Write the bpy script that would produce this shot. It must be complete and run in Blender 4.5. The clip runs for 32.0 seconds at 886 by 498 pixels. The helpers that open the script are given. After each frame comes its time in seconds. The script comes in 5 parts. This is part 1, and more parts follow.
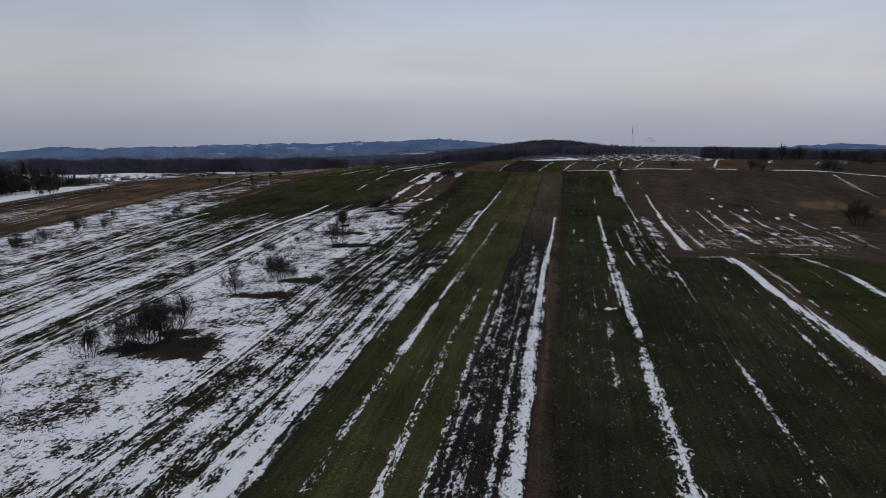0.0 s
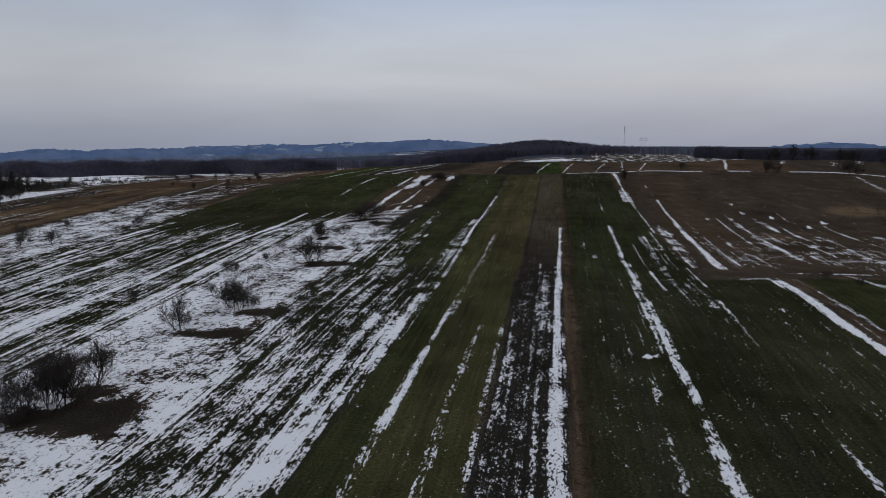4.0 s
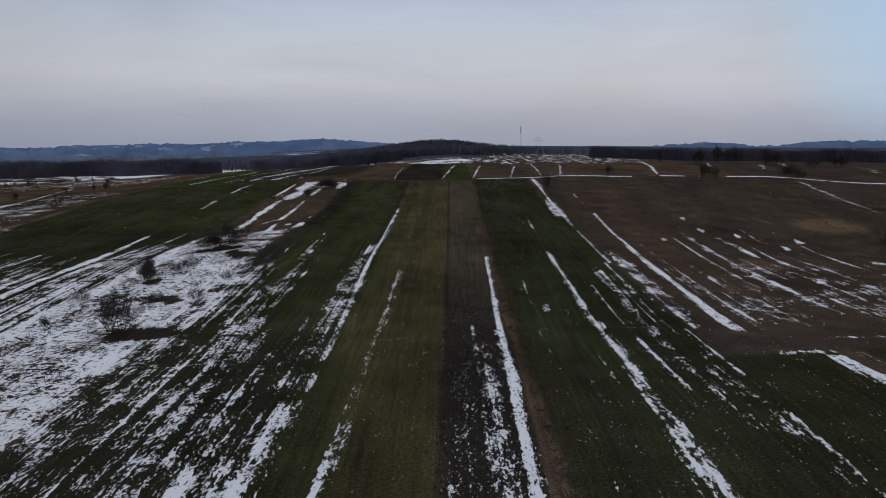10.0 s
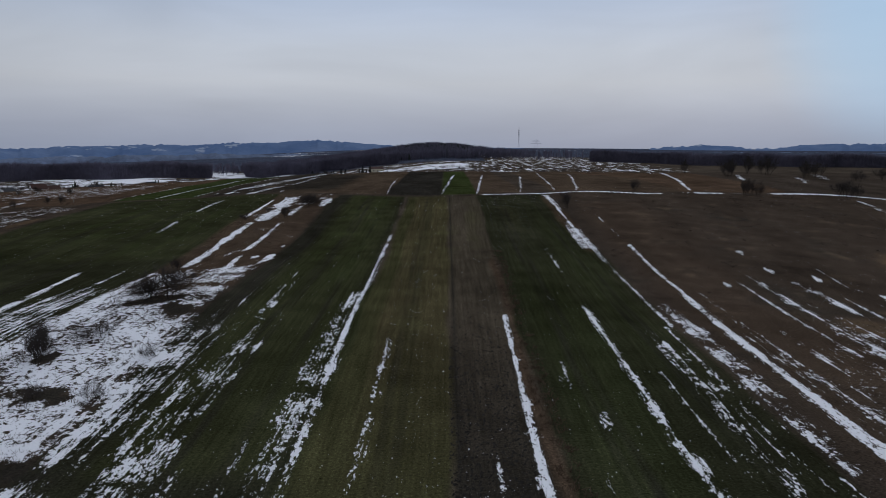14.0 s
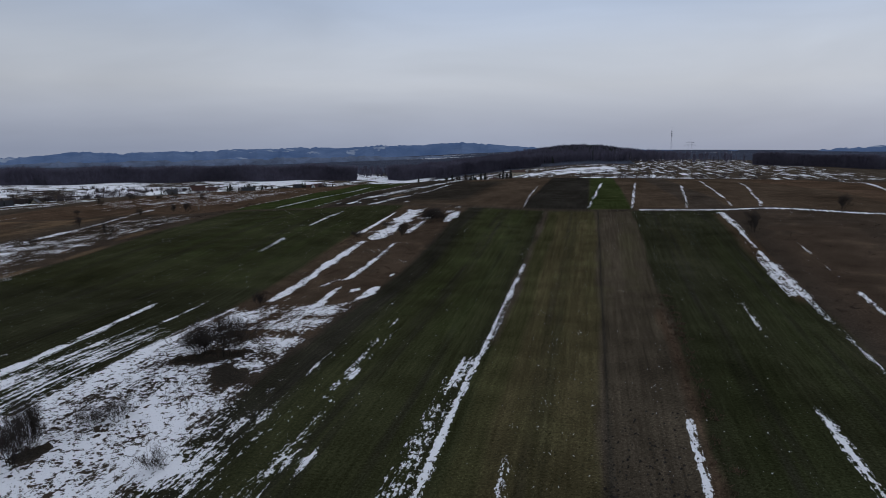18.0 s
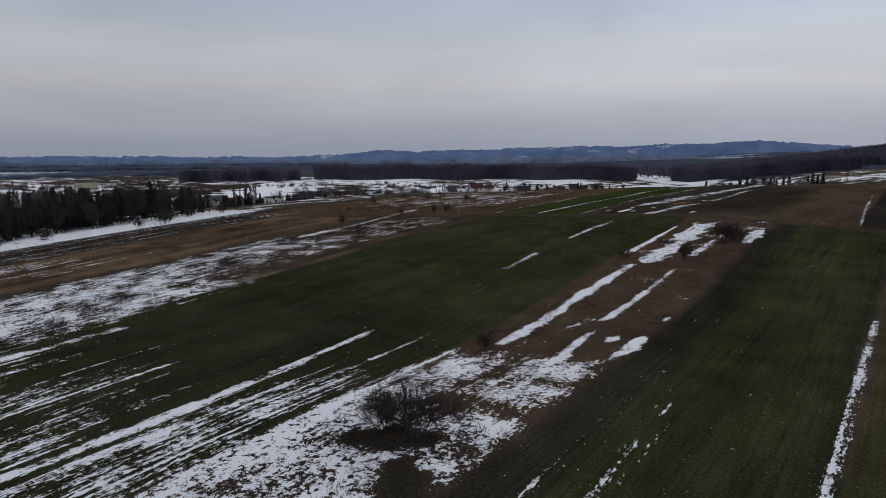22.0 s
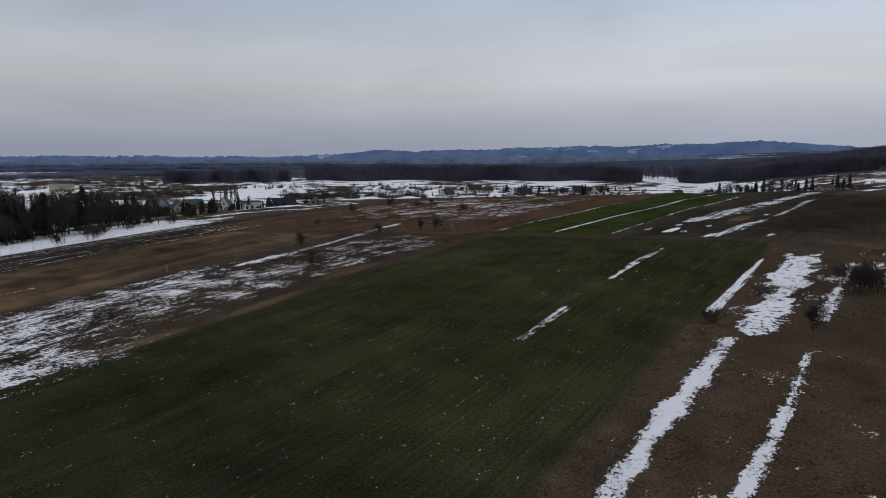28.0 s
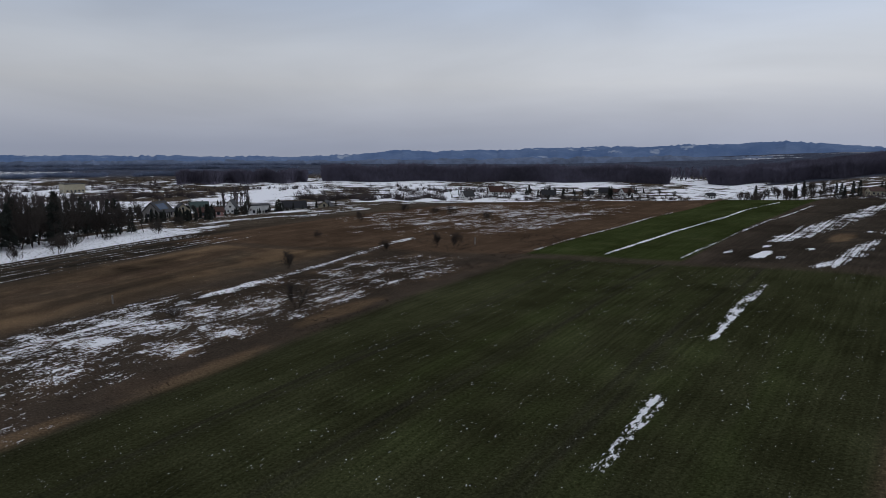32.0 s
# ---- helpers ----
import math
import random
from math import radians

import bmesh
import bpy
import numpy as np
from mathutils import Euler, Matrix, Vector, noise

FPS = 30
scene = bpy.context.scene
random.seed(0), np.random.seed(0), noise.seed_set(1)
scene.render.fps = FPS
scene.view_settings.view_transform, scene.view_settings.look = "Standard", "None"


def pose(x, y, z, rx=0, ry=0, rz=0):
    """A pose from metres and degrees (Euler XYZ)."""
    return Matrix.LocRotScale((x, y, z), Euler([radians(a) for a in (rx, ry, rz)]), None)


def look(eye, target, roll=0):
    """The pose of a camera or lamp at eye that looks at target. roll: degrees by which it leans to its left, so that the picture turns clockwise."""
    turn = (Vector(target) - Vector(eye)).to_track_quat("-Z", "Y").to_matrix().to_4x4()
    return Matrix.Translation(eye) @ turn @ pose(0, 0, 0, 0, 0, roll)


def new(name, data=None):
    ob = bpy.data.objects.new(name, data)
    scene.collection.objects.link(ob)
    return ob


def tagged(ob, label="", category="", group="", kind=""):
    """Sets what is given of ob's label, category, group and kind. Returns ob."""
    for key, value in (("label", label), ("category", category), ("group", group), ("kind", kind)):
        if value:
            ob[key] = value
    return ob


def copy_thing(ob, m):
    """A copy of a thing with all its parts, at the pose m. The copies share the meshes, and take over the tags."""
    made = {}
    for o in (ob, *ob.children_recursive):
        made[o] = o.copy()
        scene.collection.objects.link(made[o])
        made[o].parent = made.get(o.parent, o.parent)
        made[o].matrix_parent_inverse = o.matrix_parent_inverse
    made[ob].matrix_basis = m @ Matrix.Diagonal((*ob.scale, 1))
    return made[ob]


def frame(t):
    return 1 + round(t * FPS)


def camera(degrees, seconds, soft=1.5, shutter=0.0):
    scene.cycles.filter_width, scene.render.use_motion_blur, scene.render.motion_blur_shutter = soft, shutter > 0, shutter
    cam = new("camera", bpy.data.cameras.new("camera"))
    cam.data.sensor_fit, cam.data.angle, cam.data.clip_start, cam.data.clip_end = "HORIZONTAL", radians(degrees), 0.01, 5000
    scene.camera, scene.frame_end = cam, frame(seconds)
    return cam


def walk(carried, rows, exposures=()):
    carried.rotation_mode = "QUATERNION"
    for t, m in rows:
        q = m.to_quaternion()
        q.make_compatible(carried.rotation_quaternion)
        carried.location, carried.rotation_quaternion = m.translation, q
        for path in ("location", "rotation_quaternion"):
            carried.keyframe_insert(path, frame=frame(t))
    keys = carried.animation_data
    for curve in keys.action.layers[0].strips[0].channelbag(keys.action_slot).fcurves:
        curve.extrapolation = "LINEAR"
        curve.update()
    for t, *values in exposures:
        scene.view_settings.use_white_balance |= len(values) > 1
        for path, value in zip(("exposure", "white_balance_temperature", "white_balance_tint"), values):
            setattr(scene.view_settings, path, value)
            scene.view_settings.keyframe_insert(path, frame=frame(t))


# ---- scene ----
cam = camera(65.4, 32.0, soft=.65)
# seconds, x, y, z, heading, pitch, roll
ROWS = [
    (0, 7.08, -77.49, 17.06, 9.92, -8.64, 0.13),
    (0.5, 6.85, -76.05, 17.05, 9.94, -8.66, 0.12),
    (1, 6.60, -74.58, 17.05, 9.91, -8.67, 0.03),
    (1.5, 6.30, -73.08, 17.06, 9.89, -8.65, -0.02),
    (2, 5.97, -71.50, 17.07, 9.84, -8.63, -0.07),
    (2.5, 5.60, -69.62, 17.08, 9.84, -8.63, -0.05),
    (3, 5.23, -67.63, 17.09, 9.81, -8.62, -0.09),
    (3.5, 4.86, -65.53, 17.13, 9.82, -8.63, -0.07),
    (4, 4.48, -63.34, 17.18, 9.12, -8.60, -0.07),
    (4.5, 4.11, -61.05, 17.25, 6.52, -8.56, -0.03),
    (6.5, 2.68, -51.63, 17.41, 4.70, -8.56, -0.02),
    (7, 2.36, -49.21, 17.44, 4.67, -8.59, 0.02),
    (7.5, 2.08, -46.76, 17.44, 4.65, -8.61, 0.03),
    (8, 1.82, -44.29, 17.45, 2.37, -8.62, 0.04),
    (8.5, 1.63, -41.79, 17.45, 1.90, -8.62, 0.05),
    (9, 1.46, -39.26, 17.45, 0.54, -8.63, 0.05),
    (9.5, 1.32, -36.73, 17.44, 0.54, -8.64, 0.01),
    (10, 1.21, -34.17, 17.44, 0.55, -8.65, -0.02),
    (10.5, 1.03, -31.68, 17.43, 0.50, -8.65, -0.05),
    (11, 0.87, -29.15, 17.46, 0.42, -8.67, -0.07),
    (11.5, 0.74, -26.58, 17.53, 0.39, -8.68, -0.09),
    (12, 0.61, -23.96, 17.66, 0.37, -8.67, -0.08),
    (12.5, 0.49, -21.31, 17.97, 0.35, -8.75, -0.13),
    (13, 0.40, -18.62, 18.35, 0.30, -8.68, -0.12),
    (13.5, 0.30, -15.94, 18.79, 0.25, -8.62, 0.05),
    (14, 0.22, -13.29, 19.21, 0.19, -8.52, 0.17),
    (14.5, 0.18, -10.56, 19.47, 0.20, -8.35, 0.18),
    (16.5, -0.00, -0.05, 19.95, 0.13, -8.44, 0.15),
    (17, -0.10, 2.41, 19.95, 0.05, -8.47, 0.20),
    (17.5, -0.25, 4.82, 19.89, 4.03, -8.45, 0.02),
    (18, -0.46, 7.18, 19.80, 11.98, -8.37, -0.05),
    (18.5, -0.74, 9.49, 19.79, 22.88, -8.33, -0.13),
    (19, -1.10, 11.82, 19.77, 33.37, -8.32, -0.19),
    (19.5, -1.56, 14.11, 19.75, 35.02, -8.35, -0.08),
    (20, -2.14, 16.36, 19.75, 34.94, -8.37, -0.08),
    (20.5, -2.84, 18.62, 19.75, 34.89, -8.39, -0.05),
    (21, -3.67, 20.86, 19.76, 34.84, -8.41, -0.07),
    (21.5, -4.62, 23.07, 19.76, 34.79, -8.46, -0.07),
    (22, -5.67, 25.28, 19.76, 34.75, -8.47, -0.05),
    (22.5, -6.81, 27.46, 19.76, 34.72, -8.51, -0.05),
    (23, -8.00, 29.61, 19.77, 34.72, -8.53, 0.03),
    (23.5, -9.23, 31.75, 19.79, 34.70, -8.55, 0.07),
    (24, -10.52, 33.91, 19.79, 34.66, -8.55, 0.11),
    (24.5, -11.87, 36.10, 19.77, 34.63, -8.55, 0.03),
    (25, -13.28, 38.34, 19.75, 34.63, -8.56, 0.08),
    (25.5, -14.75, 40.61, 19.73, 34.62, -8.56, -0.06),
    (27.5, -20.77, 49.80, 19.56, 34.59, -8.51, 0.06),
    (28, -22.27, 52.05, 19.52, 34.62, -8.48, 0.01),
    (28.5, -23.78, 54.28, 19.50, 34.62, -8.47, 0.02),
    (29, -25.28, 56.46, 19.46, 34.61, -8.45, 0.02),
    (29.5, -26.79, 58.60, 19.43, 34.63, -8.44, -0.01),
    (30, -28.29, 60.71, 19.38, 34.65, -8.41, 0.01),
    (30.5, -29.78, 62.83, 19.38, 34.68, -8.41, 0.01),
    (31, -31.32, 64.96, 19.36, 34.66, -8.42, 0.04),
    (31.5, -32.87, 67.10, 19.37, 34.69, -8.47, 0.11),
    (32, -34.43, 69.23, 19.38, 36.23, -8.47, 0.09),
]
walk(cam, [(r[0], pose(r[1], r[2], r[3], 90 + r[5], 0, r[4]) @ pose(0, 0, 0, 0, 0, r[6])) for r in ROWS],
     exposures=((0, -.03, 6440, 10), (9, -.02, 6420, 10), (13, 0, 6260, 10), (17, .0, 6140, 10), (19, .02, 6200, 10), (21, .05, 6510, 10), (24, .10, 6560, 10), (28, .13, 6480, 10), (32, .14, 6400, 10)))

# ---------------------------------------------------------------- light: dusk under a high overcast
world = bpy.data.worlds.new("overcast_sky")
scene.world = world
world.use_nodes = True
wn, wl = world.node_tree.nodes, world.node_tree.links
wn.clear()


def wnode(kind, **inputs):
    n = wn.new(kind)
    for k, val in inputs.items():
        n.inputs[k].default_value = val
    return n


w_out, w_bg = wnode("ShaderNodeOutputWorld"), wnode("ShaderNodeBackground", Strength=1.0)
w_co, w_sep = wnode("ShaderNodeTexCoord"), wnode("ShaderNodeSeparateXYZ")
w_ramp = wnode("ShaderNodeValToRGB")
for pos, col in ((0.0, (.310, .338, .42)), (.03, (.378, .400, .468)), (.085, (.510, .525, .556)), (.13, (.518, .548, .598)), (.19, (.448, .510, .618)), (.32, (.46, .50, .58)), (.6, (.52, .55, .62))):
    e = w_ramp.color_ramp.elements[0] if pos == 0 else w_ramp.color_ramp.elements.new(pos)
    e.position, e.color = pos, (*col, 1)
w_ramp.color_ramp.elements.remove(w_ramp.color_ramp.elements[-1])
w_map = wnode("ShaderNodeMapping", Scale=(1.3, 1.3, 6.0))
w_noise = wnode("ShaderNodeTexNoise", Scale=1.6, Detail=5.0, Roughness=.5, Distortion=.4)
w_cl = wnode("ShaderNodeMapRange")
for k, val in (("From Min", .35), ("From Max", .7), ("To Min", .92), ("To Max", 1.08)):
    w_cl.inputs[k].default_value = val
w_side = wnode("ShaderNodeVectorMath")
w_side.operation = "DOT_PRODUCT"
w_side.inputs[1].default_value = (.25, .97, 0)
w_sr = wnode("ShaderNodeMapRange")
for k, val in (("From Min", .25), ("From Max", 1.0), ("To Min", .81), ("To Max", 1.03)):
    w_sr.inputs[k].default_value = val
w_m1, w_m2 = wnode("ShaderNodeMath"), wnode("ShaderNodeVectorMath")
w_m1.operation, w_m2.operation = "MULTIPLY", "SCALE"
w_sky = wn.new("ShaderNodeTexSky")
w_sky.sky_type, w_sky.sun_disc, w_sky.sun_elevation, w_sky.sun_rotation = "NISHITA", False, radians(9), radians(15)
w_mix = wn.new("ShaderNodeMix")
w_mix.data_type = "RGBA"
w_mix.inputs["Factor"].default_value = .99
w_dim = wnode("ShaderNodeVectorMath")
w_dim.operation = "SCALE"
w_dim.inputs["Scale"].default_value = .03
wl.new(w_co.outputs["Generated"], w_sep.inputs[0])
wl.new(w_sep.outputs["Z"], w_ramp.inputs["Fac"])
wl.new(w_co.outputs["Generated"], w_map.inputs["Vector"])
wl.new(w_map.outputs[0], w_noise.inputs["Vector"])
wl.new(w_noise.outputs["Fac"], w_cl.inputs["Value"])
wl.new(w_co.outputs["Generated"], w_side.inputs[0])
wl.new(w_side.outputs["Value"], w_sr.inputs["Value"])
wl.new(w_cl.outputs[0], w_m1.inputs[0])
wl.new(w_sr.outputs[0], w_m1.inputs[1])
wl.new(w_ramp.outputs["Color"], w_m2.inputs[0])
wl.new(w_m1.outputs[0], w_m2.inputs["Scale"])
wl.new(w_sky.outputs[0], w_dim.inputs[0])
wl.new(w_dim.outputs[0], w_mix.inputs["A"])
w_gap = wnode("ShaderNodeVectorMath")
w_gap.operation = "DOT_PRODUCT"
w_gap.inputs[1].default_value = (.55, .82, .155)
w_gr = wnode("ShaderNodeMapRange")
w_gr.interpolation_type = "SMOOTHSTEP"
for k, val in (("From Min", .982), ("From Max", 1.0), ("To Min", 0.0), ("To Max", .6)):
    w_gr.inputs[k].default_value = val
w_blue = wn.new("ShaderNodeMix")
w_blue.data_type = "RGBA"
w_blue.inputs["B"].default_value = (.40, .60, .80, 1)
wl.new(w_co.outputs["Generated"], w_gap.inputs[0])
wl.new(w_gap.outputs["Value"], w_gr.inputs["Value"])
wl.new(w_gr.outputs[0], w_blue.inputs["Factor"])
wl.new(w_m2.outputs[0], w_blue.inputs["A"])
wl.new(w_blue.outputs["Result"], w_mix.inputs["B"])
wl.new(w_mix.outputs["Result"], w_bg.inputs["Color"])
wl.new(w_bg.outputs[0], w_out.inputs[0])

sun = bpy.data.lights.new("sun", "SUN")
sun.energy, sun.angle, sun.color = .4, radians(50), (1.0, .95, .87)
sun_ob = new("sun", sun)
sun_ob.matrix_world = look((0, 0, 300), (-40, -150, 200))


# ---------------------------------------------------------------- materials
class Mat:
    """A small builder for node materials."""

    def __init__(self, name, rough=.9, spec=.2):
        self.m = bpy.data.materials.new(name)
        self.m.use_nodes = True
        self.n, self.l = self.m.node_tree.nodes, self.m.node_tree.links
        self.b = self.n["Principled BSDF"]
        self.b.inputs["Roughness"].default_value = rough
        self.b.inputs["Specular IOR Level"].default_value = spec

    def put(self, kind, links=(), **inputs):
        n = self.n.new(kind)
        if kind == "ShaderNodeVectorMath":
            n.operation = "SCALE"
        for k, val in inputs.items():
            n.inputs[k.replace("_", " ")].default_value = val
        for sock, src in dict(links).items():
            self.l.new(src, n.inputs[sock])
        return n

    def where(self):
        return self.put("ShaderNodeNewGeometry").outputs["Position"]

    def attr(self, name):
        n = self.n.new("ShaderNodeAttribute")
        n.attribute_name = name
        return n.outputs["Fac"]

    def attr_colour(self, name):
        n = self.n.new("ShaderNodeAttribute")
        n.attribute_name = name
        return n.outputs["Color"]

    def scaled(self, v, s):
        n = self.put("ShaderNodeVectorMath", {0: v})
        n.operation = "MULTIPLY"
        n.inputs[1].default_value = s
        return n.outputs[0]

    def noise(self, v, scale, detail=4.0, rough=.55):
        return self.put("ShaderNodeTexNoise", {"Vector": v}, Scale=scale, Detail=detail, Roughness=rough).outputs["Fac"]

    def math(self, op, a, b=None, clamp=False):
        n = self.n.new("ShaderNodeMath")
        n.operation, n.use_clamp = op, clamp
        for i, q in enumerate((a, b)):
            if q is None:
                continue
            if isinstance(q, (int, float)):
                n.inputs[i].default_value = q
            else:
                self.l.new(q, n.inputs[i])
        return n.outputs[0]

    def span(self, v, a, b, c=0.0, d=1.0, smooth=False):
        n = self.put("ShaderNodeMapRange", {"Value": v}, From_Min=a, From_Max=b, To_Min=c, To_Max=d)
        n.interpolation_type = "SMOOTHSTEP" if smooth else "LINEAR"
        return n.outputs[0]

    def mix(self, f, a, b, blend="MIX"):
        n = self.n.new("ShaderNodeMix")
        n.data_type, n.blend_type = "RGBA", blend
        for k, q in (("Factor", f), ("A", a), ("B", b)):
            if isinstance(q, (int, float)):
                n.inputs[k].default_value = q
            elif isinstance(q, tuple):
                n.inputs[k].default_value = (*q, 1)
            else:
                self.l.new(q, n.inputs[k])
        return n.outputs["Result"]

    def colour(self, c):
        if isinstance(c, tuple):
            self.b.inputs["Base Color"].default_value = (*c, 1)
        else:
            self.l.new(c, self.b.inputs["Base Color"])
        return self

    def bump(self, h, strength=.5, dist=.1):
        n = self.put("ShaderNodeBump", {"Height": h}, Strength=strength, Distance=dist)
        self.l.new(n.outputs[0], self.b.inputs["Normal"])
        return self


def plain(name, c, rough=.9, var=.25, scale=2.0, metal=0.0, each=0.0):
    """A colour with two scales of variation; each: how far one object differs from the next."""
    m = Mat(name, rough)
    p = m.where()
    a, b = m.noise(p, scale, 5), m.noise(p, scale * 9, 3)
    f = m.math("ADD", m.span(a, .3, .7, 1 - var, 1 + var), m.span(b, .3, .7, -var * .5, var * .5))
    if each:
        r = m.n.new("ShaderNodeObjectInfo").outputs["Random"]
        f = m.math("MULTIPLY", f, m.span(r, 0, 1, 1 - each, 1 + each))
    n = m.put("ShaderNodeVectorMath", {"Scale": f})
    n.operation = "SCALE"
    n.inputs[0].default_value = c
    m.colour(n.outputs[0])
    m.b.inputs["Metallic"].default_value = metal
    m.bump(b, .3, .02)
    return m.m


# the ground: field colour, snow cover, rows and crumbs of snow come with the sheet; the fine break-up is here
g = Mat("winter_fields", 1.0, .0)
gp = g.where()
iso_v = g.scaled(gp, (1.0, 1.0, 0))
n_line = g.noise(g.scaled(gp, (2.3, .03, 0)), 1.0, 2, .5)
n_block = g.noise(g.scaled(gp, (5.2, 2.0, 0)), 1.0, 6, .68)
n_row = g.math("SUBTRACT", g.math("ADD", g.math("MULTIPLY", n_line, .55), g.math("MULTIPLY", n_block, .85)), .20)
n_iso = g.noise(iso_v, 2.8, 6, .7)
n_fine = g.noise(iso_v, 8.0, 4, .7)
rows = g.attr("rows")
n_sn = g.math("ADD", g.math("MULTIPLY", n_row, rows), g.math("MULTIPLY", n_iso, g.math("SUBTRACT", 1.0, rows)))
n_sn = g.math("ADD", g.math("MULTIPLY", n_sn, .76), g.math("MULTIPLY", n_fine, .24))
n_mid = g.noise(g.scaled(gp, (.85, .5, 0)), 1.0, 5, .6)
n_sn = g.math("ADD", n_sn, g.math("MULTIPLY", g.math("SUBTRACT", n_mid, .5), .42))
far_row = g.noise(g.scaled(gp, (.20, .022, 0)), 1.0, 6, .65)
far_iso = g.noise(iso_v, .055, 8, .68)
n_far = g.math("ADD", g.math("MULTIPLY", far_row, rows), g.math("MULTIPLY", far_iso, g.math("SUBTRACT", 1.0, rows)))
n_far = g.math("ADD", g.math("MULTIPLY", n_far, .75), g.math("MULTIPLY", n_sn, .25))
away = g.attr("away")
drill = g.attr("drill")
n_sn = g.math("ADD", g.math("MULTIPLY", n_far, away), g.math("MULTIPLY", n_sn, g.math("SUBTRACT", 1.0, away)))
sn_at = g.attr("snow")
cover = g.math("ADD", sn_at, g.math("MULTIPLY", g.math("SUBTRACT", n_sn, .5), g.span(sn_at, .02, .22, 0, 3.4)))
mask = g.span(cover, .475, .525, smooth=True)
crumb_n = g.noise(g.scaled(gp, (2.2, 1.5, 0)), 2.5, 3, .7)
crumb_at = g.math("ADD", crumb_n, g.math("MULTIPLY", g.attr("crumb"), .27))
crumb_at = g.math("ADD", crumb_at, g.math("MULTIPLY", g.math("SUBTRACT", n_line, .5), g.math("MULTIPLY", rows, .22)))
crumb_at = g.math("ADD", crumb_at, g.math("MULTIPLY", g.math("SUBTRACT", n_mid, .5), .42))
crumb = g.span(crumb_at, .80, .815, smooth=True)
mask = g.math("MAXIMUM", mask, crumb)
# tussocks poke through where the snow lies on rough grass
tussock = g.span(g.noise(iso_v, 1.7, 3, .6), .585, .615, smooth=True)
mask = g.math("MULTIPLY", mask, g.math("SUBTRACT", 1.0, g.math("MULTIPLY", tussock, g.span(rows, .24, .14))))
soil_big = g.noise(g.scaled(gp, (.12, .035, 0)), 1.0, 4)
soil_row = g.noise(g.scaled(gp, (3.2, .1, 0)), 1.0, 3)
soil_fine = g.noise(iso_v, 5.5, 6, .8)
tone = g.math("MULTIPLY", g.span(soil_big, .3, .7, .8, 1.2), g.math("MULTIPLY", g.math("ADD", 1.0, g.math("MULTIPLY", g.span(soil_row, .3, .7, -.24, .24), drill)), g.span(soil_fine, .3, .7, .25, 1.9)))
sc = g.put("ShaderNodeVectorMath", {0: g.attr_colour("field"), "Scale": tone})
sc.operation = "SCALE"
fleck = g.span(g.noise(iso_v, 13.0, 2, .5), .58, .68, 1.0, 1.9, True)
sc2 = g.put("ShaderNodeVectorMath", {0: sc.outputs[0], "Scale": fleck})
sc2.operation = "SCALE"
sc = sc2
brown_fleck = g.span(g.noise(iso_v, 1.1, 6, .7), .58, .72, 0, .5, True)
earth = g.mix(brown_fleck, sc.outputs[0], g.mix(.5, sc.outputs[0], (.05, .034, .02)))
snow_c = g.mix(g.span(n_fine, .35, .65), (.85, .86, .91), (.93, .94, .975))
g.colour(g.mix(mask, earth, snow_c))
g.l.new(g.span(mask, 0, 1, 1.0, .85), g.b.inputs["Roughness"])
g.bump(g.math("ADD", g.math("MULTIPLY", soil_fine, .5), g.math("MULTIPLY", mask, .7)), .8, .12)
GROUND = g.m


# ---------------------------------------------------------------- the lie of the land
def soft(q, k):
    return np.log1p(np.exp(np.clip(q / k, -50, 50))) * k


def step(a, b, q):
    q = np.clip((q - a) / (b - a), 0, 1)
    return q * q * (3 - 2 * q)


